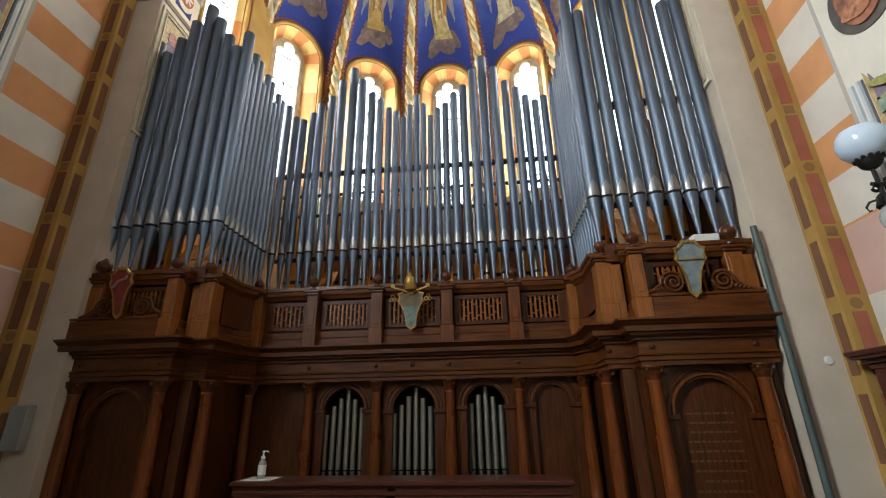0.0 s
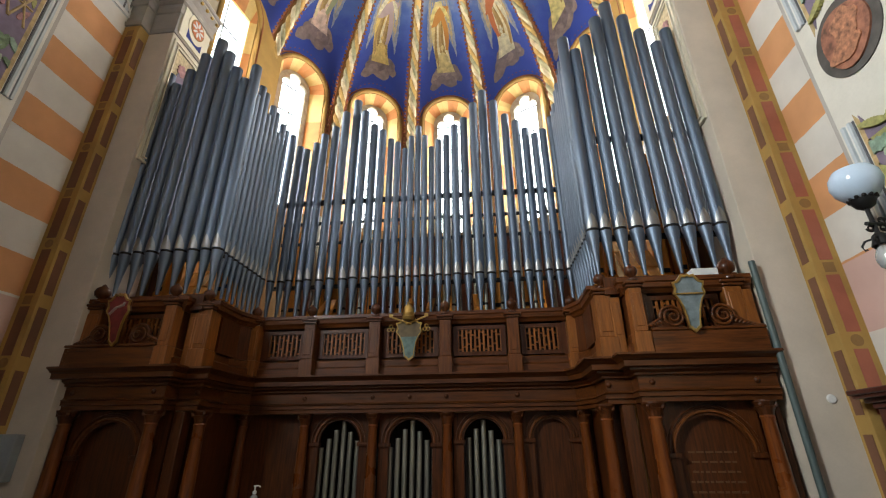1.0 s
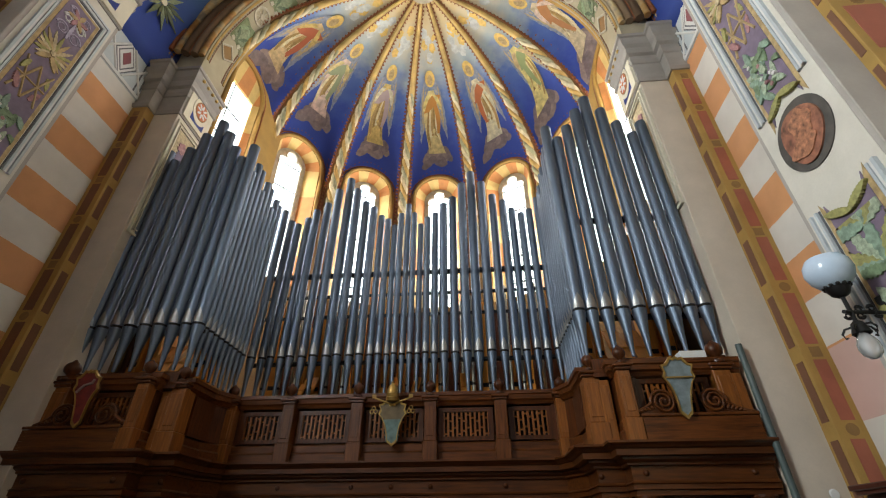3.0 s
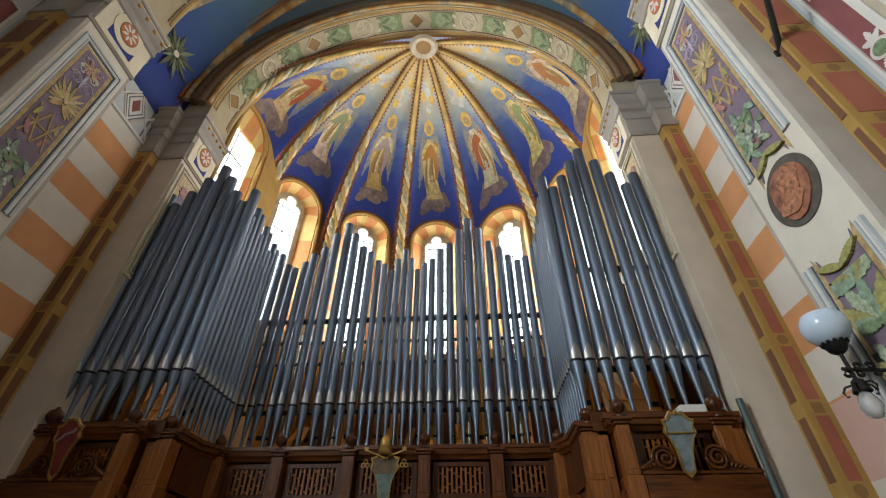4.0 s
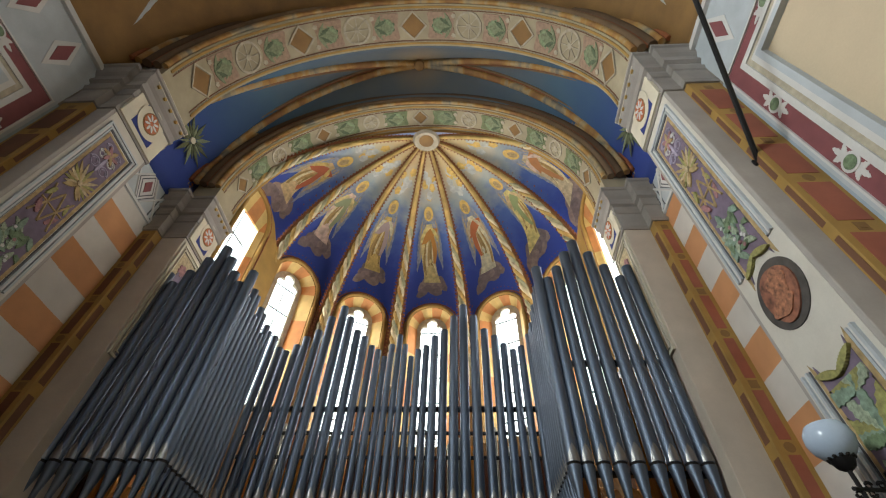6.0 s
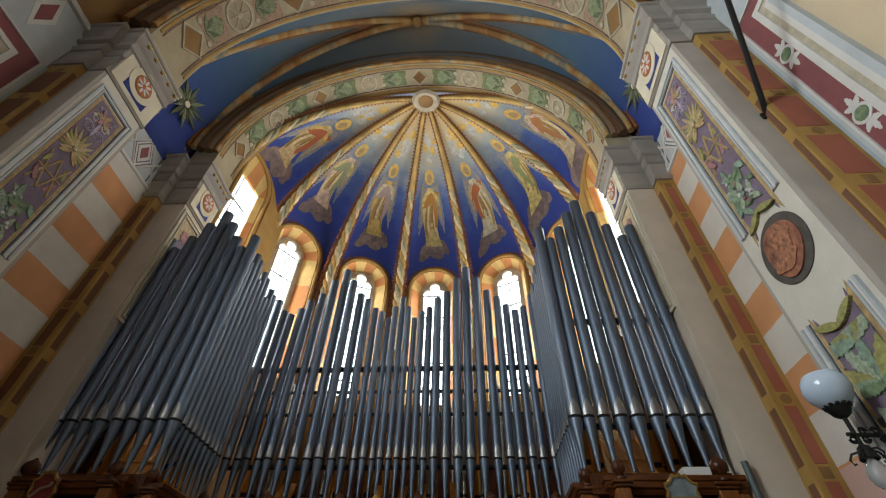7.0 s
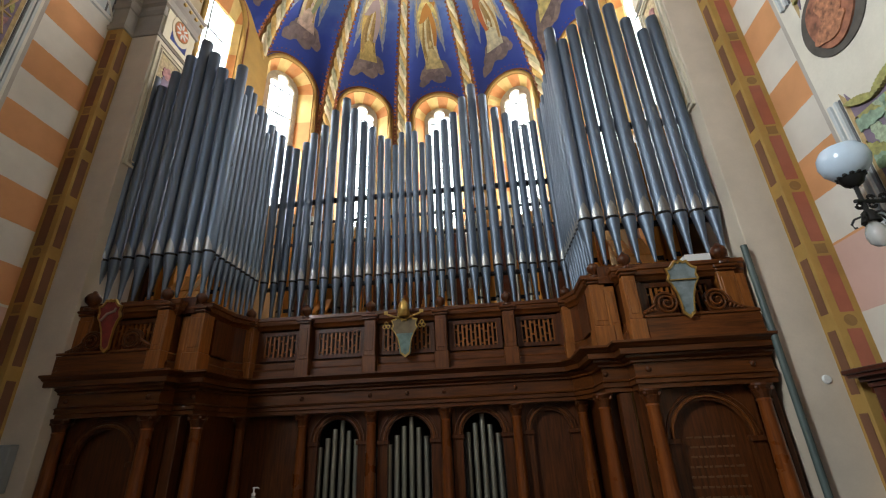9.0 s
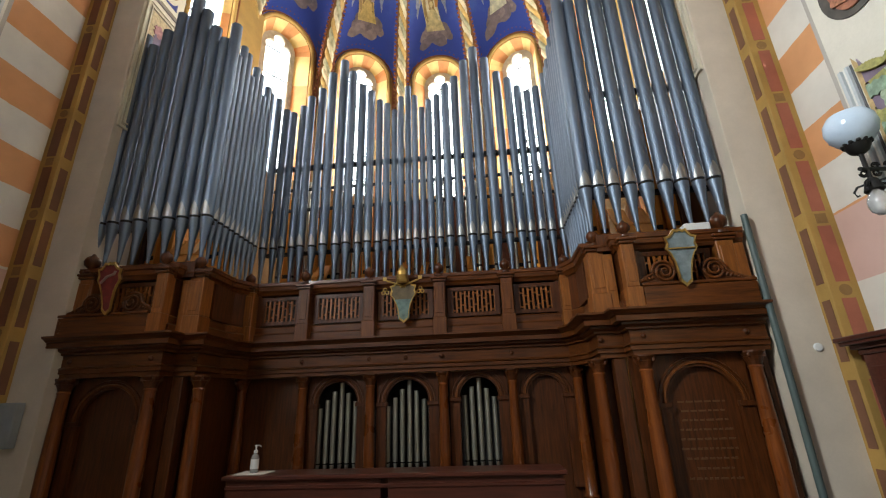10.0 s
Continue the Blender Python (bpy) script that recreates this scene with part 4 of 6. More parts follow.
def arched(x0, x1, y, zt, open_=True):
    """Spandrel board with a round opening; moulded archivolt with imposts."""
    cx, hw = (x0 + x1) / 2, (x1 - x0) / 2 - 0.1
    n = 16
    inn = [(cx - hw, 0.9)] + [(cx - hw * math.cos(math.pi * i / n), zt - hw + hw * math.sin(math.pi * i / n)) for i in range(n + 1)] + [(cx + hw, 0.9)]
    out = [(x0, 0.9)] + [(x0 + (x1 - x0) * i / n, 1.998) for i in range(n + 1)] + [(x1, 0.9)]
    out[1], out[-2] = (x0, 1.998), (x1, 1.998)
    bm = bmesh.new()
    rows = [[bm.verts.new((x, yy, z)) for x, z in o] for o, yy in ((out, y), (inn, y), (inn, y + 0.05), (out, y + 0.05))]
    for a, c in zip(rows, rows[1:]):
        for i in range(len(inn) - 1):
            bm.faces.new((a[i], a[i + 1], c[i + 1], c[i]))
    p = part("arch_board", bm, M_WOOD, organ, "arched board with moulded archivolt")
    arcs = [(cx - (hw + 0.03) * math.cos(math.pi * i / 20), y - 0.005, zt - hw + (hw + 0.03) * math.sin(math.pi * i / 20)) for i in range(21)]
    part("archivolt", tube(arcs, 0.014, 6), M_WOODM, p, smooth=60)
    arcs = [(cx - (hw + 0.07) * math.cos(math.pi * i / 20), y - 0.003, zt - hw + (hw + 0.07) * math.sin(math.pi * i / 20)) for i in range(21)]
    part("archivolt", tube(arcs, 0.01, 6), M_WOOD, p, smooth=60)
    for s in (-1, 1):
        xx = cx + s * (hw + 0.045)
        part("impost", box(xx - 0.06, xx + 0.06, y - 0.025, y + 0.04, zt - hw - 0.04, zt - hw, 0.004), M_WOOD, p)
    return p


for x0, x1 in ((-1.05, -0.42), (-0.31, 0.34), (0.46, 1.06)):
    arched(x0, x1, 5.4, 1.94)
arched(1.16, 1.72, 5.4, 1.93)
part("case_back", box(1.14, 1.9, 5.46, 5.49, 0.02, 2.0), M_WOOD, organ)
part("case_back", box(-1.9, -1.05, 5.42, 5.45, 0.02, 2.0), M_WOOD, organ)
# black sheet in place of the shade deep behind the three arches
part("case_shade_sheet", box(-1.1, 1.14, 5.75, 5.78, 0.02, 2.0), M_SHADE, organ)
part("case_sill", box(-1.1, 1.14, 5.36, 5.75, 0.9, 1.06), M_WOOD, organ)
for s in (-1, 1):
    a, c = sorted((s * 2.2, s * 2.95))
    arched(a, c, 4.52, 1.9)
    a, c = sorted((s * 2.06, s * 3.12))
    part("case_back", box(a, c, 4.58, 4.62, 0.02, 2.0), M_WOOD, organ)
    a, c = sorted((s * 1.86, s * 2.06))
    part("case_back", box(a, c, 4.74, 4.78, 0.02, 2.0), M_WOOD, organ)
    part("pilaster", box(s * 1.99 - 0.05, s * 1.99 + 0.05, 4.58, 4.7, 0.02, 1.99, 0.006), M_WOOD, organ)
    a, c = sorted((s * 1.86, s * 1.94))
    part("case_return", box(a, c, 4.78, 5.44, 0.02, 2.0), M_WOOD, organ)
    part("case_end", box(min(s * 3.08, s * 3.12), max(s * 3.08, s * 3.12), 4.5, 5.6, 0.02, 2.0), M_WOOD, organ)
# little turned bosses on the frieze
stud = finish(lathe([(0.0, -0.02), (0.012, -0.018), (0.022, -0.008), (0.024, 0.0), (0.0, 0.0)], 12, None, 0, 0, False), "stud", 50)
for x, y in ((-1.1, 5.27), (-0.37, 5.27), (0.02, 5.27), (0.4, 5.27), (1.12, 5.27), (1.86, 4.59), (2.16, 4.41), (2.96, 4.41), (-1.86, 4.59), (-2.16, 4.41), (-2.96, 4.41)):
    part("stud", stud, M_WOOD, organ, mat4=pose(x, y, 2.15, -90))

# ---------- pipes ----------


def pipe_body(r, z0, z1):
    """A flue pipe's body, open at the top."""
    return lathe([(r, z0), (r, z0 + 0.02), (r, z1 - 0.02), (r, z1), (r * 0.9, z1), (r * 0.9, z1 - 0.25)], 24)


def lip(r, z0, h, up):
    """A pointed, slightly dished lip lying on the front of the pipe."""
    bm = bmesh.new()
    rows = []
    for j in range(9):
        t = j / 8
        half = radians(52) * (1 - t ** 1.8)
        rad = r + 0.0025 - (0.1 * r * (1 - t) if up > 0 else 0.0)
        rows.append([bm.verts.new(((r + 0.0025) * math.sin(a), -rad * math.cos(a) - (0.0 if up < 0 else 0.1 * r * (1 - t)), z0 + up * h * t)) for a in [half * (i / 4 - 1) for i in range(9)]])
    for p, q in zip(rows, rows[1:]):
        for i in range(8):
            bm.faces.new((p[i], p[i + 1], q[i + 1], q[i]))
    bmesh.ops.remove_doubles(bm, verts=bm.verts, dist=0.0002)
    return bm


# lighter than the pipe: the lip's reflection of the nave is in its colour
M_LIP = plain("brightened_tin_lip", (0.34, 0.335, 0.32), 0.4, 0.9, 0.15)
PIPES = "facade organ pipes"


def flue_pipe(x, y, zf, zm, zt, r, turn=0.0, label="tall grey-blue tin organ pipe with a pointed lip"):
    p = thing("organ_pipe", label, "organ pipe", PIPES, at=pose(x, y, 0, 0, 0, turn))
    part("body", pipe_body(r, zm + 0.026, zt), M_TIN, p, smooth=40)
    part("upper_lip", lip(r, zm + 0.026, 0.09 + 1.1 * r, 1), M_LIP, p, "paler pointed lip", smooth=40)
    part("foot", lathe([(0.014, zf), (r * 0.5, zf + (zm - zf) * 0.5), (r * 0.97, zm - 0.02), (r, zm)], 20), M_TIN, p, smooth=40)
    part("mouth", lathe([(r * 0.9, zm - 0.001), (r * 0.9, zm + 0.028)], 16), M_SHADE, p)
    return p


XM = [-1.83, -1.71, -1.59, -1.47, -1.35, -1.21, -1.06, -0.91, -0.77, -0.63, -0.5, -0.38, -0.275, -0.175, -0.085, 0.01]
ZM = [5.82, 5.64, 5.56, 5.68, 5.8, 5.94, 6.17, 6.4, 6.16, 5.93, 5.8, 5.66, 5.57, 5.48, 5.66, 5.85]
mids = list(zip(XM, ZM)) + [(0.02 - x, z) for x, z in zip(XM[:-1][::-1], ZM[:-1][::-1])]
mids = sorted(mids) + [(1.96, 5.97)]
for i, (x, z) in enumerate(mids):
    gap = min([abs(x - x2) for x2, _ in mids if x2 != x])
    r = min(0.43 * gap, 0.046 + 0.015 * max(0, (z - 5.45) / 0.95))
    flue_pipe(x, 5.55 + 0.03 * (i % 2), 3.06, 3.56, z, r)
XT = [1.94, 2.06, 2.2, 2.35, 2.5, 2.67, 2.82, 2.97, 3.11]
ZTOP = [6.09, 5.89, 6.09, 6.37, 6.6, 6.36, 6.11, 5.9, 6.09]
for s in (-1, 1):
    for x, z in zip(XT, ZTOP):
        flue_pipe(s * (x - 0.04), 4.5, 3.1, 3.55, z, 0.061 + 0.011 * (z - 5.88) / 0.72)
    for i in range(9):
        f = (i + 1) / 10
        z = 5.75 + 0.28 * abs(math.sin(i * 1.05)) - 0.2 * f
        flue_pipe(s * (1.9 - 0.02 * f), 4.5 + 1.02 * f, 3.1, 3.55, z, 0.047, turn=-s * 90, label="slim tin organ pipe in the return of the tower")
# rack boards holding the pipes
rack = thing("pipe_rack", "dark iron and wood rack bars behind the organ pipes", "rack")
part("bar", box(-1.9, 1.95, 5.6, 5.66, 4.7, 4.75), M_IRON, rack)
part("bar", box(-1.9, 1.95, 5.6, 5.68, 3.5, 3.53), M_IRON, rack)
for s in (-1, 1):
    a, c = sorted((s * 1.86, s * 3.14))
    part("bar", box(a, c, 4.56, 4.62, 4.66, 4.71), M_IRON, rack)
    part("bar", box(a, c, 4.56, 4.62, 3.5, 3.54), M_IRON, rack)
    a, c = sorted((s * 1.94, s * 1.98))
    part("bar", box(a, c, 4.55, 5.6, 3.5, 3.54), M_IRON, rack)
    part("bar", box(a, c, 4.55, 5.6, 4.66, 4.71), M_IRON, rack)
part("windchest", box(-1.9, 1.9, 5.46, 6.6, 2.64, 3.04), M_WOOD, rack)
for s in (-1, 1):
    part("windchest", box(min(s * 1.92, s * 3.08), max(s * 1.92, s * 3.08), 4.47, 5.9, 2.92, 3.08), M_WOOD, rack)

# small pipes in the three arches of the case
for cx in (-0.72, 0.02, 0.76):
    for j in range(7):
        x = cx + (j - 3) * 0.077
        zt = 1.93 - 0.085 * abs(j - 3) - (0.02 if j > 3 else 0)
        q = thing("small_organ_pipe", "small dull tin organ pipe in an arched opening", "organ pipe", "small pipes in the case", at=pose(x, 5.5 + 0.01 * (j % 2), 0))
        part("body", lathe([(0.026, 1.14), (0.026, zt), (0.021, zt), (0.021, zt - 0.1)], 16), M_OLDTIN, q, smooth=40)
        part("foot", lathe([(0.012, 1.06), (0.024, 1.125)], 14), M_OLDTIN, q, smooth=40)
        part("mouth", lathe([(0.02, 1.12), (0.02, 1.145)], 12), M_SHADE, q)

# ---------- console ledge and the bottle ----------
ledge = thing("organ_console", "dark reddish wooden organ console with a long flat top", "console")
M_REDW = wood("red_mahogany", (0.05, 0.014, 0.009), (0.13, 0.035, 0.02), 0.3, "x")
part("top", box(-1.32, 1.42, 4.36, 4.74, 1.14, 1.175, 0.008), M_REDW, ledge)
part("body", box(-1.29, -0.02, 4.4, 4.72, 0.02, 1.139), M_REDW, ledge)
part("body", box(0.04, 1.39, 4.4, 4.72, 0.02, 1.139), M_REDW, ledge)
part("moulding", box(-1.3, 1.4, 4.385, 4.41, 1.07, 1.1, 0.006), M_REDW, ledge)

# paper and pump bottle on the console
tagged(part("paper_sheet", box(-1.26, -1.0, 4.42, 4.64, 1.176, 1.18), plain("white_paper", (0.75, 0.73, 0.7), 0.8, var=0.05)), "white sheet of paper on the console top", "paper")
bottle = thing("pump_bottle", "white and clear plastic pump bottle on a paper sheet", "bottle", at=pose(-1.14, 4.54, 1.18))
M_PLAST = plain("white_plastic", (0.72, 0.72, 0.7), 0.4, var=0.05)
M_CLEAR = plain("cloudy_plastic", (0.32, 0.31, 0.3), 0.2, var=0.1)
part("body", lathe([(0.03, 0), (0.034, 0.006), (0.034, 0.11), (0.028, 0.13), (0.013, 0.145), (0.013, 0.15)], 18), M_CLEAR, bottle, "clear plastic body", smooth=40)
part("label", lathe([(0.0346, 0.03), (0.0346, 0.105)], 18, None, 0, 0, False), M_PLAST, bottle, "plain white label", smooth=40)
pump = part("pump", lathe([(0.016, 0.15), (0.016, 0.17), (0.006, 0.175), (0.006, 0.2), (0.012, 0.203), (0.012, 0.213)], 14), M_PLAST, bottle, smooth=40)
part("spout", tube([(0, 0, 0.208), (0.03, 0, 0.21), (0.045, 0, 0.2)], 0.005, 8), M_PLAST, pump)

# ---------- shields and carved scrolls ----------


def shield(name, x, y, z, h, field, lab, lean=0.0, wide=0.62):
    """A gilt-edged painted cartouche; z is the lower tip."""
    half = [(0.0, 0.0), (0.1, 0.05), (0.17, 0.08), (0.2, 0.22), (0.27, 0.42), (0.38, 0.57), (0.5, 0.66), (0.44, 0.75), (0.5, 0.86), (0.36, 0.88), (0.27, 0.93), (0.2, 0.99), (0.08, 0.97), (0.0, 1.0)]
    out = [(px * h * wide, pz * h) for px, pz in half] + [(-px * h * wide, pz * h) for px, pz in half[-2:0:-1]]
    c = Vector((0, h * 0.55))
    inn = [tuple(c + (Vector(p) - c) * 0.9) for p in out]
    sh = thing(name, lab, "shield", at=pose(x, y, z, 8, 0, 0) @ Matrix.Rotation(radians(lean), 4, "Y"))
    part("backing", plate(out, 0.0, 0.02), M_WOOD, sh)
    part("field", plate(inn, -0.012, 0.0), field, sh, "painted field")
    part("rim", ring_plate(out, inn, -0.024, 0.0), M_GOLD, sh, "gilded rim")
    return sh


M_SHB = plain("grey_blue_field_paint", (0.22, 0.27, 0.28), 0.5, var=0.5, scale=14)
M_SHT = plain("tan_and_teal_field_paint", (0.17, 0.12, 0.06), 0.5, var=0.5, scale=12)
M_SHR = plain("crimson_field_paint", (0.22, 0.025, 0.02), 0.5, var=0.5, scale=14)
sr = shield("shield", 2.535, 4.3, 2.515, 0.49, M_SHB, "grey-blue painted shield with a gilded rim", wide=0.52)
part("crossbar", box(-0.108, 0.108, -0.026, -0.012, 0.315, 0.326), M_GOLD, sr)
sl = shield("shield", -2.59, 4.3, 2.54, 0.5, M_SHR, "dark red painted shield with a thin gilded rim", wide=0.46)
part("bend", tube([(-0.08, -0.016, 0.3), (-0.02, -0.018, 0.36), (0.05, -0.018, 0.38), (0.06, -0.016, 0.41)], 0.012, 8), plain("pale_bend_paint", (0.42, 0.3, 0.25), 0.6), sl, "pale curved band", smooth=60)
sm = shield("shield", 0.02, 5.2, 2.5, 0.46, M_SHT, "brown and teal shield with a gilded tiara and keys")
part("lower_field", plate([(-0.06, 0.045), (0.0, 0.03), (0.06, 0.045), (0.075, 0.2), (0.1, 0.25), (-0.1, 0.25), (-0.075, 0.2)], -0.016, -0.011), plain("teal_field_paint", (0.16, 0.24, 0.22), 0.45, var=0.5, scale=18), sm, "grey-teal lower field")
part("tiara", lathe([(0.05, 0.42), (0.062, 0.43), (0.068, 0.46), (0.062, 0.465), (0.066, 0.5), (0.058, 0.505), (0.056, 0.54), (0.04, 0.57), (0.018, 0.59), (0.012, 0.6), (0.016, 0.612), (0.0, 0.625)], 18, None, 0, -0.04), M_GOLD, sm, "gilded tiara", smooth=35)
for s in (-1, 1):
    part("key", tube([(s * 0.03, -0.03, 0.38), (-s * 0.2 + s * 0.02, -0.035, 0.455)], 0.009, 8), M_GOLD, sm, "gilded key")
    for dx, dz in ((0, 0.022), (-0.02, -0.01), (0.02, -0.01)):
        part("key_bow", tube([(s * 0.19 + dx + 0.018 * math.cos(a * math.pi / 6), -0.035, 0.335 + dz + 0.018 * math.sin(a * math.pi / 6)) for a in range(13)], 0.006, 6), M_GOLD, sm)
    part("key_bit", box(-s * 0.19 - 0.02, -s * 0.19 + 0.02, -0.04, -0.03, 0.455, 0.49), M_GOLD, sm)


def scroll(cx, s, parent):
    """A solid carved volute with a beaded, tapering tail that runs down to the ledge."""
    n = 28
    body = [(cx + s * 0.1 * math.cos(math.pi - math.pi * 1.0 * i / n), 2.665 + 0.1 * math.sin(math.pi * i / n)) for i in range(n)]
    body += [(cx + s * (0.1 + 0.2 * t), 2.665 - 0.085 * (1 - (1 - t) ** 1.8)) for t in [q / 8 for q in range(9)]]
    body += [(cx + s * 0.3, 2.571), (cx - s * 0.07, 2.571)]
    part("body", plate(body if s < 0 else body[::-1], 4.352, 4.384), M_WOOD, parent)
    pts = []
    for i in range(64):
        t = i / 63
        a = math.pi + t * 4.8 * math.pi
        r = 0.088 * (1 - t) ** 0.85 + 0.01
        pts.append((cx - s * r * math.cos(a), 4.349 - 0.03 * t, 2.665 - r * math.sin(a)))
    part("volute", tube(pts, 0.013, 8, None, 0.008), M_WOODX, parent, "carved spiral", smooth=60)
    tail = [(cx + s * (0.09 + 0.21 * t), 4.347, 2.66 - 0.082 * (1 - (1 - t) ** 1.8)) for t in [q / 12 for q in range(13)]]
    part("tail", tube(tail, 0.013, 8, None, 0.008), M_WOODX, parent, smooth=60)
    for q in range(6):
        part("leaf", lathe([(0.0, -0.026), (0.012, -0.009), (0.01, 0.009), (0.0, 0.026)], 8, None, 0, 0, False), M_WOODX, parent, mat4=pose(cx + s * (0.1 + 0.03 * q), 4.345, 2.622 - 0.009 * q, 0, s * (35 + 12 * q), 0), smooth=60)


for s in (-1, 1):
    cxs = s * 2.6
    sc = thing("carved_scrolls", "dark carved wooden scroll crest on the parapet of the organ tower", "carving")
    part("base", xbox(s, 2.2, 3.1, 4.31, 4.384, 2.546, 2.57, 0.004), M_WOODX, sc)
    scroll(cxs + 0.2, 1, sc)
    scroll(cxs - 0.2, -1, sc)
    part("plinth_board", xbox(s, 2.2, 3.1, 4.32, 4.368, 2.372, 2.545, 0.006), M_WOODX, sc, "plain reddish plinth board")
tagged(part("white_box", box(2.66, 2.88, 4.38, 4.5, 3.032, 3.1, 0.006), M_PLAST), "long white box lying on the parapet", "box")

# gilt inscription, worn past reading, on the tower panels
for s in (1,):
    ins = thing("inscription", "rows of worn gilt lettering on a wooden panel", "inscription")
    rnd = random.Random(5)
    M_WORN = plain("worn_gilt", (0.13, 0.06, 0.022), 0.5, 0.2)
    for r in range(9):
        w = 0.12 + 0.1 * rnd.random()
        z = 1.62 - 0.07 * r
        x = 2.57 - w
        while x < 2.57 + w:
            l = 0.02 + 0.04 * rnd.random()
            part("bar", box(x, x + l, 4.574, 4.579, z, z + 0.014), M_WORN, ins)
            x += l + 0.016

# ---------- inside the organ: wooden and metal ranks ----------
rnd = random.Random(3)


def wooden_pipe(x, y, z0, z1, w, turn=0.0):
    p = thing("wooden_pipe", "square pine organ pipe inside the case", "organ pipe", "inner wooden pipes", at=pose(x, y, 0, 0, 0, turn))
    part("body", box(-w, w, -w * 1.2, w * 1.2, z0, z1, 0.004), M_PINE, p)
    part("cap", box(-w - 0.006, w + 0.006, -w * 1.2 - 0.012, w * 1.2, z0 + 0.1, z0 + 0.24, 0.004), M_PINE, p)
    part("mouth", box(-w * 0.7, w * 0.7, -w * 1.2 - 0.004, -w * 1.2 + 0.01, z0 + 0.25, z0 + 0.3), M_SHADE, p)


for s in (-1, 1):
    for j in range(8):
        wooden_pipe(s * (2.06 + 0.14 * j), 5.1 + 0.08 * (j % 2), 3.085, 3.7 + 0.35 * rnd.random() + 0.15 * (j % 3), 0.05, 8 * (rnd.random() - 0.5)) if j not in (2, 3, 4) else None
    for j in range(3):
        wooden_pipe(s * (2.75 + 0.12 * j), 5.3, 3.085, 4.8 + 0.4 * rnd.random(), 0.05)
for j in range(20):
    x = -1.7 + 0.18 * j
    if j % 3 != 1:
        wooden_pipe(x, 6.0 + 0.1 * (j % 2), 3.045, 3.75 + 0.8 * rnd.random(), 0.05)
for x, y, l in [(s * q, 4.78, 0.62) for s in (-1, 1) for q in (2.3, 2.42, 2.52, 2.61)] + [(q, 5.74, 0.5) for q in (-1.42, -1.3, -1.17, -0.12, 0.12, 0.42, 0.75, 1.5)]:
    sl = thing("wooden_tray", "slanting orange pine board behind the pipe feet", "board", "pine boards in the organ")
    part("board", box(-0.045, 0.045, 0.0, 0.018, 0.0, l, 0.003), M_PINE, sl)
    part("batten", box(-0.045, 0.045, -0.012, 0.0, l * 0.5, l * 0.5 + 0.03, 0.003), M_PINE, sl)
    sl.matrix_basis = pose(x, y, 3.082 if abs(x) > 1.9 else 3.046, -38 + 6 * rnd.random(), 6 * (rnd.random() - 0.5), 10 * (rnd.random() - 0.5))
inner = M_OLDTIN
for row in range(2):
    for j in range(18):
        x = -1.75 + 0.2 * j + 0.07 * row
        y = 5.82 + 0.2 * row
        q = thing("inner_pipe", "slender dull metal pipe of an inner rank", "organ pipe", "inner metal pipes", at=pose(x, y, 0))
        zt = 4.1 + 0.35 * abs(math.sin(j * 0.42 + row)) + 0.2 * row
        part("body", lathe([(0.008, 3.045), (0.022, 3.25), (0.022, zt), (0.03, zt + 0.002), (0.03, zt + 0.05), (0.01, zt + 0.09)], 10), inner, q, smooth=40)
        if row == 0:
            part("mouth", lathe([(0.0225, 3.26), (0.0225, 3.29)], 10, None, 0, 0, False), M_SHADE, q)
swell = thing("swell_box", "dark brown wooden box behind the pipe ranks", "organ box")
part("back", box(-2.0, 2.0, 6.5, 6.55, 2.7, 4.5), M_WOOD, swell)
for s in (-1, 1):
    part("side", box(min(s * 2.95, s * 3.0), max(s * 2.95, s * 3.0), 5.0, 6.5, 2.7, 5.2), M_WOOD, swell)
for z in (4.15, 4.45):
    part("rail", box(-1.9, 1.9, 5.72, 5.76, z, z + 0.03), M_IRON, swell)

# ---------- painted panels on the jambs of the near arch ----------
AXIS = 0.06


def face(s, x, y):
    return Matrix.Translation((s * x, y, 0)) @ Matrix.Rotation(radians(-90 * s), 4, "Z")


def rect(u0, u1, z0, z1):
    return [(u0, z0), (u1, z0), (u1, z1), (u0, z1)]


def leaf_shape(cu, cz, l, w, ang, n=9):
    """A lobed acanthus-like leaf outline."""
    ca, sa = math.cos(radians(ang)), math.sin(radians(ang))
    side = []
    for i in range(n * 2 + 1):
        t = i / (n * 2)
        ww = w * math.sin(math.pi * min(1, t * 0.9 + 0.1)) ** 0.7 * (1.0 if i % 2 else 0.72)
        side.append((t * l, ww))
    pts = side + [(a, -b_) for a, b_ in side[::-1]]
    return [(cu + a * ca - b_ * sa, cz + a * sa + b_ * ca) for a, b_ in pts]


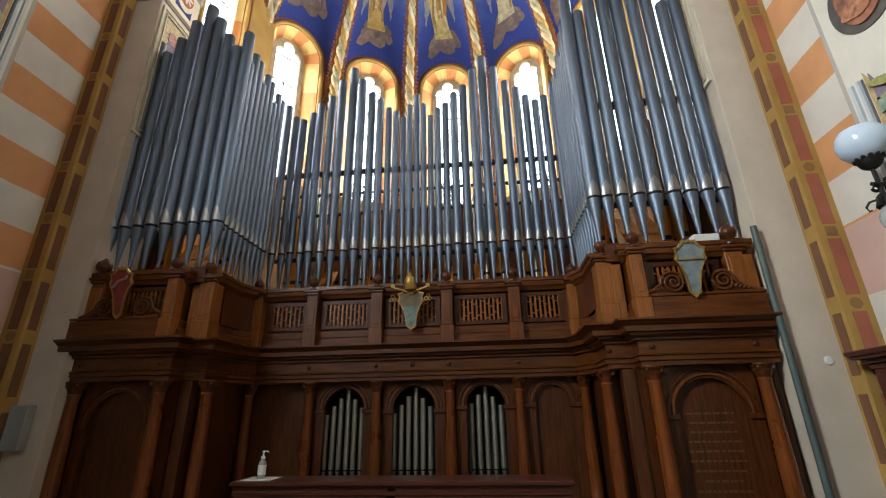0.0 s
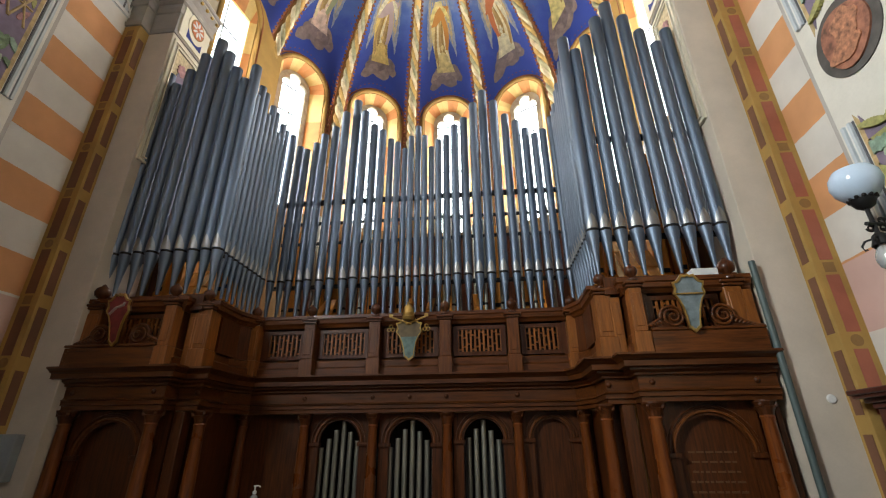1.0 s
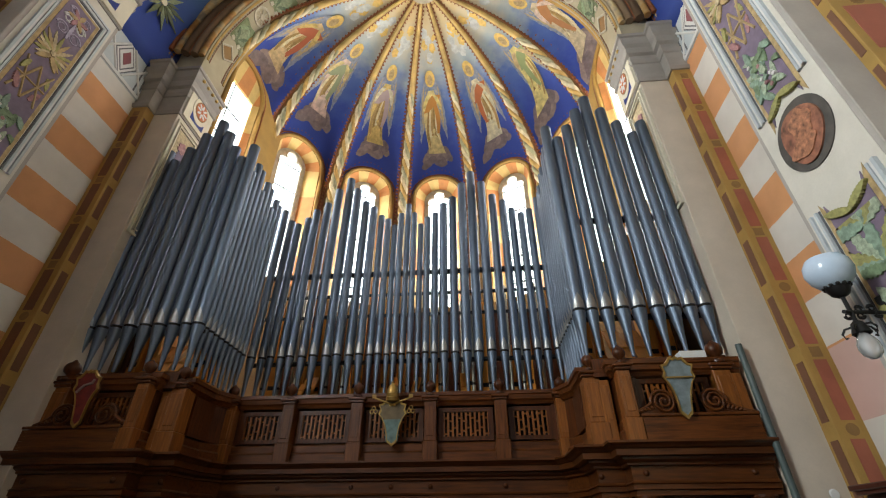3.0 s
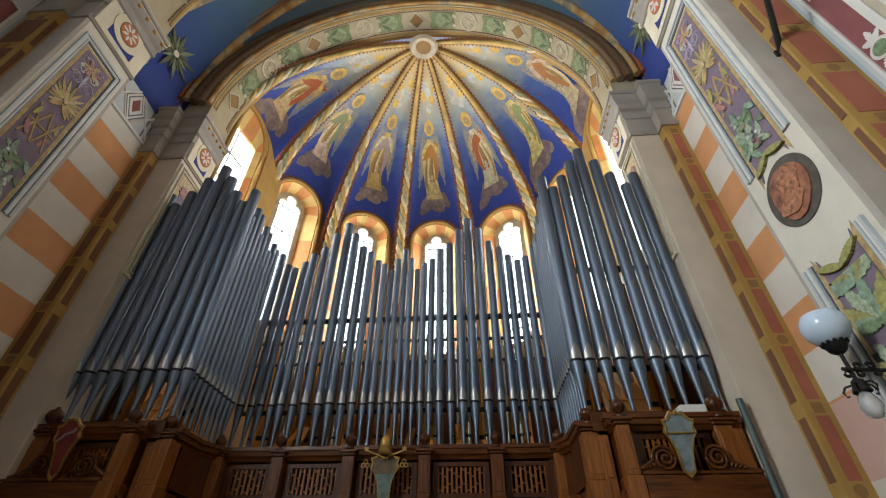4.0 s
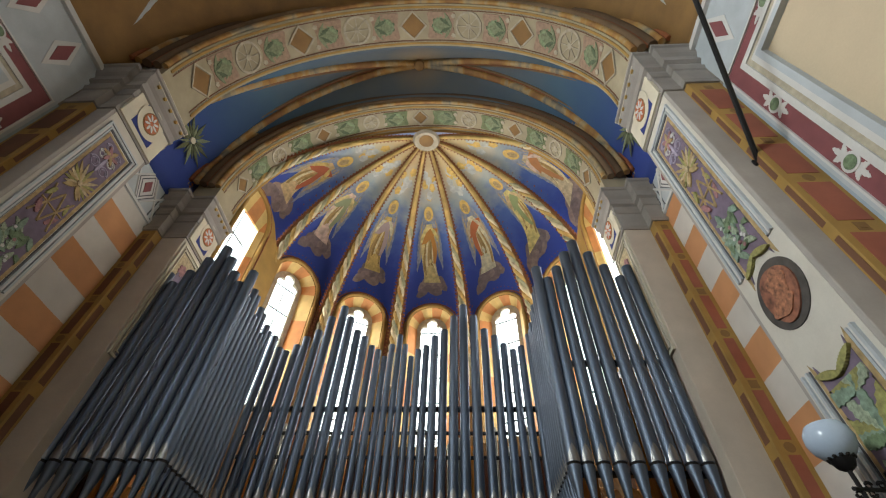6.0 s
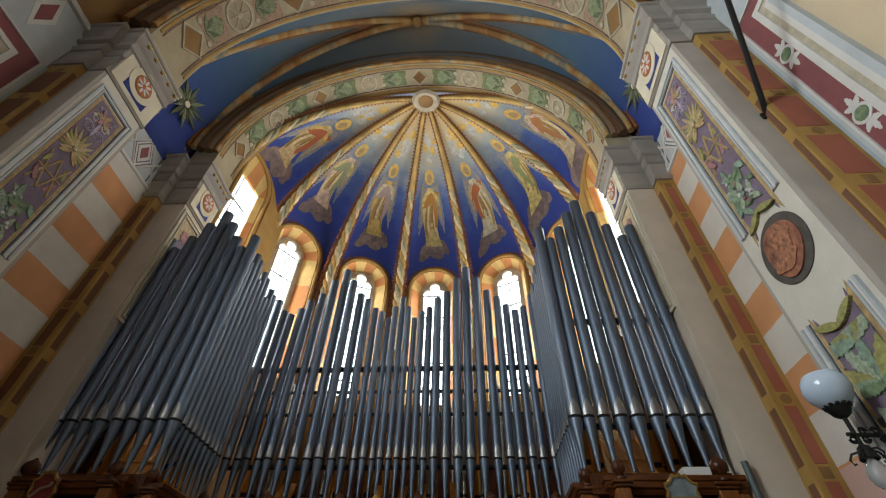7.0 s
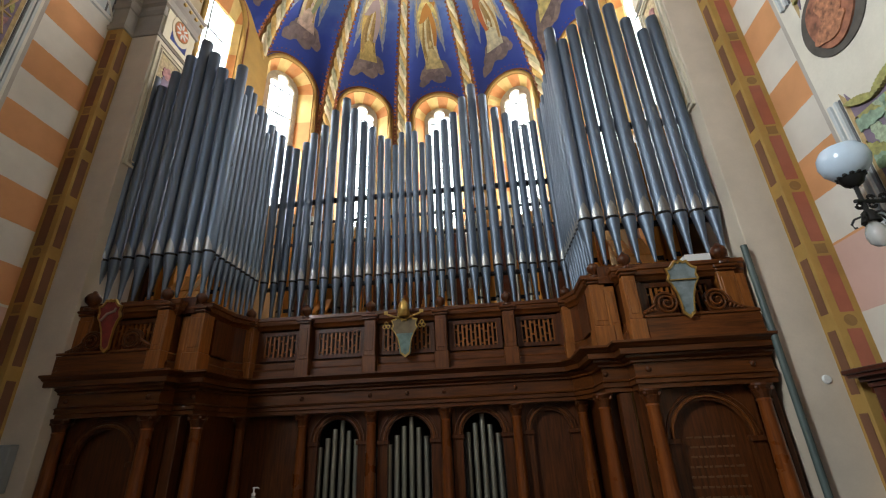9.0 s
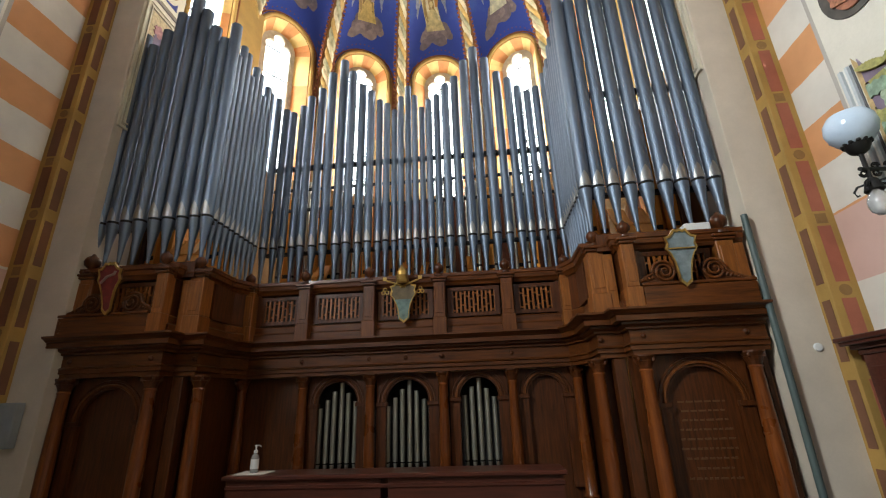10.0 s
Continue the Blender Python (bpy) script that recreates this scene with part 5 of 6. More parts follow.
def arabesque(p, m, u0, u1, z0, z1, seed, kinds=(0, 1, 2, 3)):
    """Painted grotesque work: from below a mass of green leaves, a tan trellis, a golden palm and a scrolled flower, again and again."""
    rnd = random.Random(seed)
    uc, w = (u0 + u1) / 2, u1 - u0
    clip = lambda ol: [(min(u1 - 0.006, max(u0 + 0.006, a)), min(z1, max(z0, b_))) for a, b_ in ol]
    lay = [0]

    def leaf(name, u, z, l, wd, ang, mt):
        lay[0] += 1
        part(name, plate(clip(leaf_shape(u, z, l, wd, ang, 6)), -0.009 - 0.0004 * (lay[0] % 37), -0.001), mt, p, mat4=m)

    z, i = z0, 0
    while z < z1 - 0.15:
        kind = kinds[i % len(kinds)]
        if kind == 4:
            h = 0.6
            for q in range(12):
                ang = 90 + 150 * ((q % 6) / 5 - 0.5) + 8 * rnd.random()
                leaf("acanthus_leaf", uc + 0.03 * (rnd.random() - 0.5), z + 0.04 + 0.26 * (q // 6), 0.27 + 0.06 * rnd.random(), 0.048, ang, (M_LEAFP, M_LEAFY, M_LEAFG2)[q % 3])
            for sg in (-1, 1):
                leaf("acanthus_leaf", uc, z + 0.03, 0.2, 0.04, 90 + 80 * sg, M_LEAFG)
        elif kind == 0:
            h = 0.62
            for q in range(34):
                u, zz = uc + w * 0.7 * (rnd.random() - 0.5), z + 0.06 + (h - 0.12) * rnd.random()
                leaf("painted_leaf", u, zz, 0.11 + 0.07 * rnd.random(), 0.03, 360 * rnd.random(), (M_LEAFG, M_LEAFG2, M_LEAFP, M_LEAFG2, M_LEAFG)[q % 5])
            for q in range(7):
                u, zz = uc + w * 0.6 * (rnd.random() - 0.5), z + 0.1 + (h - 0.2) * rnd.random()
                part("painted_flower", plate(leafy_at(u, zz, 0.018, 5, q), -0.027, -0.002), M_PINKP if q % 2 else M_WHITE, p, mat4=m)
        elif kind == 1:
            h = 0.42
            for a_, b_ in (((-0.4, 0.0), (0.0, 1.0)), ((0.4, 0.0), (0.0, 1.0)), ((-0.4, 1.0), (0.0, 0.0)), ((0.4, 1.0), (0.0, 0.0)), ((-0.42, 0.5), (0.42, 0.5))):
                part("painted_trellis", tube([(uc + w * a_[0], -0.006, z + h * a_[1]), (uc + w * b_[0], -0.006, z + h * b_[1])], 0.011, 6), M_TANP, p, mat4=m)
            for sg in (-1, 1):
                leaf("painted_leaf", uc + sg * w * 0.2, z + 0.04, 0.16, 0.03, 90 - 25 * sg, M_PINKP)
                leaf("painted_leaf", uc + sg * w * 0.3, z + h * 0.9, 0.14, 0.025, -90 + 15 * sg, M_LEAFY)
        elif kind == 2:
            h = 0.44
            for q in range(15):
                ang = -40 + 260 * q / 14
                leaf("palm_leaf", uc, z + 0.2, 0.2 + 0.05 * math.sin(radians(ang)) + 0.02 * rnd.random(), 0.021, ang, (M_TANP, M_LEAFY, M_TANL)[q % 3])
            for sg in (-1, 1):
                leaf("palm_leaf", uc, z + 0.18, 0.17, 0.03, -90 + 40 * sg, M_TANP)
            part("painted_flower", plate(leafy_at(uc, z + 0.2, 0.035, 6, seed), -0.028, -0.002), M_TANL, p, mat4=m)
        else:
            h = 0.5
            for sg in (-1, 1):
                for dz, r0, mt in ((0.1, 0.07, M_LILAC), (0.25, 0.055, M_WHITE), (0.38, 0.05, M_LILAC)):
                    pts = [(uc + sg * (0.075 + r0 * (1 - 0.6 * t) * math.cos(3.4 * math.pi * t)), -0.006, z + dz + r0 * (1 - 0.6 * t) * math.sin(3.4 * math.pi * t)) for t in [q / 20 for q in range(21)]]
                    part("painted_scroll", tube(pts, 0.011, 6, None, 0.005), mt, p, mat4=m)
            for q in range(6):
                leaf("painted_leaf", uc, z + 0.32, 0.12, 0.026, 60 * q + 10, M_TANP if q % 2 else M_PINKP)
            leaf("painted_leaf", uc, z + 0.02, 0.24, 0.02, 90, M_LILAC)
        z += h
        i += 1


M_LILAC = plain("lilac_scroll_paint", (0.42, 0.37, 0.47), 0.8, var=0.3, scale=20)


def leafy_at(cu, cz, r, lobes, seed):
    return [(cu + x, cz + z) for x, z in leafy(r, r, lobes, seed)]


M_LEAFG = plain("bright_leaf_paint", (0.19, 0.27, 0.15), 0.8, var=0.5, scale=28)
M_LEAFG2 = plain("blue_green_leaf_paint", (0.25, 0.35, 0.26), 0.8, var=0.5, scale=28)
M_LEAFY = plain("olive_leaf_paint", (0.36, 0.34, 0.12), 0.8, var=0.5, scale=28)
M_LEAFP = plain("pale_green_leaf_paint", (0.38, 0.45, 0.32), 0.8, var=0.5, scale=40)
M_TANL = plain("light_tan_paint", (0.55, 0.44, 0.26), 0.8, var=0.45, scale=30)
M_TANP = plain("tan_paint", (0.48, 0.34, 0.16), 0.8, var=0.4, scale=20)
M_PINKP = plain("rose_paint", (0.4, 0.2, 0.2), 0.8, var=0.5, scale=24)
M_TONDO = plain("red_brown_marbled_paint", (0.33, 0.13, 0.075), 0.7, var=0.75, scale=16)
M_TONDOG = plain("dark_grey_paint", (0.09, 0.08, 0.07), 0.75, var=0.4, scale=12)
M_JAMBW = plain("warm_white_jamb_paint", (0.66, 0.62, 0.54), 0.8, var=0.12)


def round_blob(cu, cz, ru, rz, wob, n):
    return [(cu + ru * (1 + wob * math.sin(n * t + 1)) * math.cos(t), cz + rz * (1 + wob * math.sin(n * t + 1)) * math.sin(t)) for t in [2 * math.pi * i / 40 for i in range(40)]]


def jamb(s):
    m = face(s, HALF, (NP0 + NP1) / 2)
    p = thing("jamb_decoration", "painted jamb with framed foliage panels and a marbled roundel", "wall painting", kind="structure")
    k = -s  # u runs towards smaller y on the east side
    part("jamb_ground", plate(rect(-0.33, 0.33, 0.2, CAPZ0), -0.004, 0.0), M_JAMBW, p, mat4=m)
    for nm, z0, z1, topbar in (("upper", 4.36, 6.5, True), ("lower", 0.5, 3.5, False)):
        for j, (o, w, dp, mt) in enumerate(((0.29, 0.022, 0.03, M_PALE), (0.262, 0.02, 0.018, M_WHITE), (0.24, 0.018, 0.026, M_PALE), (0.218, 0.01, 0.012, M_DGREY))):
            for sg in (-1, 1):
                part("side_moulding", plate(rect(min(sg * o, sg * (o - w)), max(sg * o, sg * (o - w)), z0, z1 + (o - 0.29 if topbar else 0)), -dp, -0.003), mt, p, mat4=m)
            if topbar:
                part("top_moulding", plate(rect(-o + w, o - w, z1 + (o - 0.29) - w, z1 + (o - 0.29)), -dp + 0.001, -0.003), mt, p, mat4=m)
        zt = z1 - 0.1 if topbar else z1 - 0.06
        zb = z0 - 0.06 if topbar else z0
        sc = [(-1.0, 0.0), (-0.8, 0.085), (-0.5, 0.14), (0.0, 0.17), (0.5, 0.14), (0.8, 0.085), (1.0, 0.0)]
        for nm2, w, dp, mt in (("border_field", 0.2, 0.007, M_TANP), ("plum_field", 0.165, 0.011, M_PURPLE)):
            if topbar:
                out = [(w, zt - (0.0 if w > 0.18 else 0.035)), (-w, zt - (0.0 if w > 0.18 else 0.035))] + [(a * w, zb - 0.1 + d + (0.2 - w)) for a, d in sc]
            else:
                out = [(-w, zb), (w, zb)] + [(-a * w, zt + 0.1 - d - (0.2 - w)) for a, d in sc]
            part(nm2, plate(out, -dp, -0.003), mt, p, mat4=m)
        lo, hi = (zb + 0.1, zt - 0.03) if topbar else (zb + 0.02, zt - 0.12)
        arabesque(p, m @ Matrix.Translation((0, -0.008, 0)), -0.17, 0.17, lo, hi, 11 + (2 if topbar else 0), (0, 1, 2, 3) if topbar else (4, 4, 0))
        for sg in (-1, 1):
            ze = zb + 0.085 if topbar else zt - 0.085
            ang = (-24 if topbar else 24)
            part("scallop_leaf", plate(leaf_shape(0, ze, 0.2, 0.03, ang if sg > 0 else 180 - ang), -0.032 - 0.002 * sg, -0.003), M_LEAFY, p, mat4=m)
    part("roundel_ground", plate([(0.245 * math.cos(a * math.pi / 20), 4.0 + 0.265 * math.sin(a * math.pi / 20)) for a in range(40)], -0.012, -0.003), M_TONDOG, p, "dark roundel", mat4=m)
    part("roundel_marbling", plate(round_blob(0.0, 4.0, 0.18, 0.21, 0.05, 3), -0.024, -0.003), M_TONDO, p, "red-brown marbled shape", mat4=m)
    part("roundel_marbling", plate(round_blob(0.03, 4.06, 0.1, 0.11, 0.12, 5), -0.03, -0.003), M_TONDO2, p, mat4=m)
    part("roundel_marbling", plate(round_blob(-0.03, 3.91, 0.12, 0.07, 0.1, 4), -0.033, -0.003), M_TONDO2, p, mat4=m)
    # framed tan panel on the apse jamb
    m4 = face(s, HALF, (AP0 + AP1) / 2)
    for o, w, dp, mt in ((0.26, 0.03, 0.03, M_CREAM), (0.22, 0.02, 0.018, M_STONEL), (0.19, 0.016, 0.028, M_CREAM)):
        part("jamb_frame", ring_plate(rect(-o, o, 4.7 + 0.26 - o, 6.58 - 0.26 + o), rect(-o + w, o - w, 4.7 + 0.26 - o + w, 6.58 - 0.26 + o - w), -dp, -0.002), mt, p, mat4=m4)
    part("jamb_field", plate(rect(-0.17, 0.17, 4.8, 6.48), -0.008, -0.002), M_TANL, p, mat4=m4)
    part("jamb_flower", plate(leaf_shape(0, 5.9, 0.4, 0.08, 90), -0.016, -0.002), M_PURPLE, p, mat4=m4)
    part("jamb_flower", plate(leafy_at(0, 6.25, 0.1, 6, 3), -0.02, -0.002), M_PINKP, p, mat4=m4)
    # grey lattice panel between capital and bands on the side wall
    m2 = face(s, SIDE, 3.76)
    lp = thing("lattice_panel", "pale grey painted panel with a red diamond", "wall painting", kind="structure")
    part("field", plate(rect(-0.42, 0.42, 6.78, 7.5), -0.006, 0.0), M_PALE, lp, mat4=m2)
    for h_, w_, dp, mt in ((0.33, 0.2, 0.0075, M_DGREY), (0.305, 0.18, 0.009, M_WHITE), (0.25, 0.15, 0.0105, M_DGREY)):
        part("diamond_line", plate([(0, 7.14 - h_), (w_, 7.14), (0, 7.14 + h_), (-w_, 7.14)], -dp, 0.0), mt, lp, mat4=m2)
    for u in (-0.37, -0.29, 0.29, 0.37):
        part("upright_line", plate(rect(u - 0.012, u + 0.012, 6.84, 7.42), -0.0085, 0.0), M_DGREY, lp, mat4=m2)
    part("diamond", plate([(0, 6.92), (0.13, 7.14), (0, 7.36), (-0.13, 7.14)], -0.012, 0.0), M_WHITE, lp, mat4=m2)
    part("diamond_core", plate([(0, 7.0), (0.075, 7.14), (0, 7.28), (-0.075, 7.14)], -0.018, 0.0), M_MAROON, lp, mat4=m2)
    for z in (6.79, 7.42):
        part("rail", plate(rect(-0.42, 0.42, z, z + 0.05), -0.02, 0.0), M_WHITE, lp, mat4=m2)
    for a_, b_ in (((-0.4, 6.85), (-0.05, 7.4)), ((0.4, 6.85), (0.05, 7.4)), ((-0.4, 7.4), (-0.05, 6.85)), ((0.4, 7.4), (0.05, 6.85))):
        part("lattice_bar", tube([(a_[0], -0.008, a_[1]), (b_[0], -0.008, b_[1])], 0.016, 6), M_WHITE, lp, mat4=m2)
    # nave wall: frame, red frieze with white flowers, beige panel
    m3 = face(s, SIDE, 2.21) @ Matrix.Diagonal((s, 1, 1, 1))
    UE = 4.2 if s > 0 else 2.6  # the west side stops at the window
    nw = thing("nave_wall_panel", "beige wall panel in a pale moulded frame with a maroon flower border", "wall painting", kind="structure")
    part("beige_field", plate(rect(0.42, UE, 2.0, 6.08), -0.006, 0.0), M_BEIGE2, nw, mat4=m3)
    for u0, u1, dp, mt in ((0.36, 0.42, 0.07, M_PALE), (0.3, 0.36, 0.05, M_WHITE), (0.24, 0.3, 0.035, M_STONEL), (0.18, 0.24, 0.05, M_WHITE), (-0.02, 0.0, 0.03, M_WHITE), (-0.06, -0.02, 0.015, M_PALE)):
        part("frame_side", plate(rect(u0, u1, 2.0, 6.08 + (0.42 - u0)), -dp, 0.0), mt, nw, mat4=m3)
        part("frame_top", plate(rect(u1, UE, 6.08 + (0.42 - u1), 6.08 + (0.42 - u0)), -dp + 0.001, 0.0), mt, nw, mat4=m3)
    part("blue_grey_strip", plate(rect(-0.16, -0.06, 2.0, 6.56), -0.009, 0.0), M_PALEB, nw, mat4=m3)
    part("maroon_band", plate(rect(0.0, 0.18, 2.0, 6.5), -0.012, 0.0), M_MAROON, nw, mat4=m3)
    part("maroon_band", plate(rect(0.18, UE, 6.32, 6.5), -0.011, 0.0), M_MAROON, nw, mat4=m3)
    spots = [(0.09, 2.67 + 1.0 * j, 90) for j in range(4)] + [(0.75 + 1.0 * j, 6.41, 0) for j in range(4) if 0.75 + 1.0 * j < UE - 0.2]
    for cu, cz, a in spots:
        part("green_disc", plate([(cu + 0.056 * math.cos(q * math.pi / 8), cz + 0.056 * math.sin(q * math.pi / 8)) for q in range(16)], -0.024, 0.0), M_LEAFG, nw, mat4=m3)
        part("white_ring", plate([(cu + 0.08 * math.cos(q * math.pi / 8), cz + 0.08 * math.sin(q * math.pi / 8)) for q in range(16)], -0.019, 0.0), M_WHITE, nw, mat4=m3)
        for sg in (0, 180):
            for da in (-38, 0, 38):
                ca, sa = math.cos(radians(a + sg)), math.sin(radians(a + sg))
                part("white_petal", plate(leaf_shape(cu + 0.075 * ca, cz + 0.075 * sa, 0.13 if da == 0 else 0.095, 0.027, a + sg + da * 1.3, 4), -0.016 - 0.0005 * da / 38, 0.0), M_WHITE, nw, mat4=m3)
    part("blue_grey_wash", plate(rect(-0.06, UE, 6.56, 7.5), -0.008, 0.0), M_PALE, nw, mat4=m3)
    for j in range(4 if s > 0 else 2):
        cu = 0.35 + 0.55 * j
        part("diamond", plate([(cu, 6.66), (cu + 0.14, 7.0), (cu, 7.36), (cu - 0.14, 7.0)], -0.014, 0.0), M_WHITE, nw, mat4=m3)
        part("diamond_core", plate([(cu, 6.78), (cu + 0.08, 7.0), (cu, 7.24), (cu - 0.08, 7.0)], -0.02, 0.0), M_MAROON, nw, mat4=m3)
    part("string_moulding", plate(rect(-0.06, UE, 7.38, 7.46), -0.06, 0.0), M_WHITE, nw, mat4=m3)


M_DGREY = plain("dark_line_paint", (0.12, 0.12, 0.13), 0.8)
M_TONDO2 = plain("orange_brown_marbled_paint", (0.45, 0.19, 0.1), 0.7, var=0.8, scale=30)
M_PALEB = plain("grey_blue_wall_paint", (0.36, 0.43, 0.48), 0.85, var=0.15)
M_MAROON = plain("maroon_paint", (0.26, 0.085, 0.09), 0.8, var=0.25)
M_BEIGE2 = plain("warm_beige_wall_paint", (0.62, 0.5, 0.34), 0.85, var=0.1, scale=1.2)
both(jamb)

# ---------- apse frescoes as plain painted shapes ----------
M_CLOUD = plain("brown_cloud_paint", (0.25, 0.19, 0.18), 0.8, var=0.35, scale=10)
M_CLOUD2 = plain("grey_cloud_paint", (0.29, 0.22, 0.2), 0.8, var=0.35, scale=10)
M_CLOUD3 = plain("pale_cloud_paint", (0.36, 0.27, 0.23), 0.8, var=0.35, scale=10)
M_WING2 = plain("white_cloud_paint", (0.55, 0.56, 0.52), 0.8, var=0.3, scale=10)
M_FEATH = plain("amber_feather_paint", (0.55, 0.42, 0.22), 0.8, var=0.2, scale=18)
FOLDS = [plain(n, c, 0.8, var=0.3, scale=14) for n, c in (("shade_fold_paint", (0.38, 0.25, 0.08)), ("light_fold_paint", (0.82, 0.72, 0.42)), ("warm_fold_paint", (0.5, 0.32, 0.12)))]
M_HALO = plain("golden_paint", (0.74, 0.5, 0.14), 0.7, var=0.3, scale=12)
M_WING = plain("pale_feather_paint", (0.3, 0.33, 0.4), 0.8, var=0.35, scale=16)
ROBES = [plain(n, c, 0.8, var=0.4, scale=11) for n, c in (("peach_robe_paint", (0.72, 0.52, 0.26)), ("pink_robe_paint", (0.72, 0.54, 0.42)), ("gold_robe_paint", (0.72, 0.52, 0.17)), ("ochre_robe_paint", (0.74, 0.6, 0.26)), ("ivory_robe_paint", (0.76, 0.7, 0.46)), ("lemon_robe_paint", (0.76, 0.64, 0.24)), ("cream_robe_paint", (0.64, 0.52, 0.32)))]
SASH = [plain(n, c, 0.8, var=0.15, scale=5) for n, c in (("red_sash_paint", (0.5, 0.14, 0.06)), ("green_sash_paint", (0.33, 0.36, 0.2)), ("mauve_sash_paint", (0.5, 0.38, 0.36)), ("orange_sash_paint", (0.6, 0.27, 0.06)), ("vermilion_sash_paint", (0.55, 0.17, 0.06)), ("sage_sash_paint", (0.33, 0.38, 0.16)), ("rust_sash_paint", (0.5, 0.22, 0.08)))]


def web_patch(k, out, off, mt, name):
    """A painted shape on web k; the outline holds metres across and degrees up."""
    bm = bmesh.new()
    cu = sum(p[0] for p in out) / len(out)
    ca = sum(p[1] for p in out) / len(out)
    hw = lambda a: AF * math.tan(radians(SEG / 2)) * math.cos(radians(a))

    def at(x, a):
        return apse_pt(k, max(-0.97, min(0.97, x / max(0.05, hw(a)))), radians(a), off)

    rings = []
    for f in (1.0, 0.66, 0.33):
        rings.append([bm.verts.new(at(cu + (x - cu) * f, ca + (a - ca) * f)) for x, a in out])
    c = bm.verts.new(at(cu, ca))
    n = len(out)
    for p, q in zip(rings, rings[1:]):
        for i in range(n):
            bm.faces.new((p[i], p[(i + 1) % n], q[(i + 1) % n], q[i]))
    for i in range(n):
        bm.faces.new((rings[-1][i], rings[-1][(i + 1) % n], c))
    part(name, bm, mt, apse, smooth=60)


def blob(cx, ca, rx, ra, n=24, wob=0.0, seed=0):
    rnd = random.Random(seed)
    ph = rnd.random() * 6
    return [(cx + rx * (1 + wob * math.sin(5 * t + ph)) * math.cos(t), ca + ra * (1 + wob * math.sin(5 * t + ph)) * math.sin(t)) for t in [2 * math.pi * i / n for i in range(n)]]


def flow(x0, a0, x1, a1, wide, bend=0.0, n=16):
    """A painted ribbon between two places of a web; wide holds the half widths along it."""
    l, r = [], []
    for i in range(n + 1):
        t = i / n
        j = t * (len(wide) - 1)
        j0 = min(len(wide) - 2, int(j))
        w = wide[j0] * (1 - (j - j0)) + wide[j0 + 1] * (j - j0)
        x = x0 + (x1 - x0) * t + bend * math.sin(math.pi * t)
        l.append((x - w, a0 + (a1 - a0) * t))
        r.append((x + w, a0 + (a1 - a0) * t))
    return l + r[::-1]


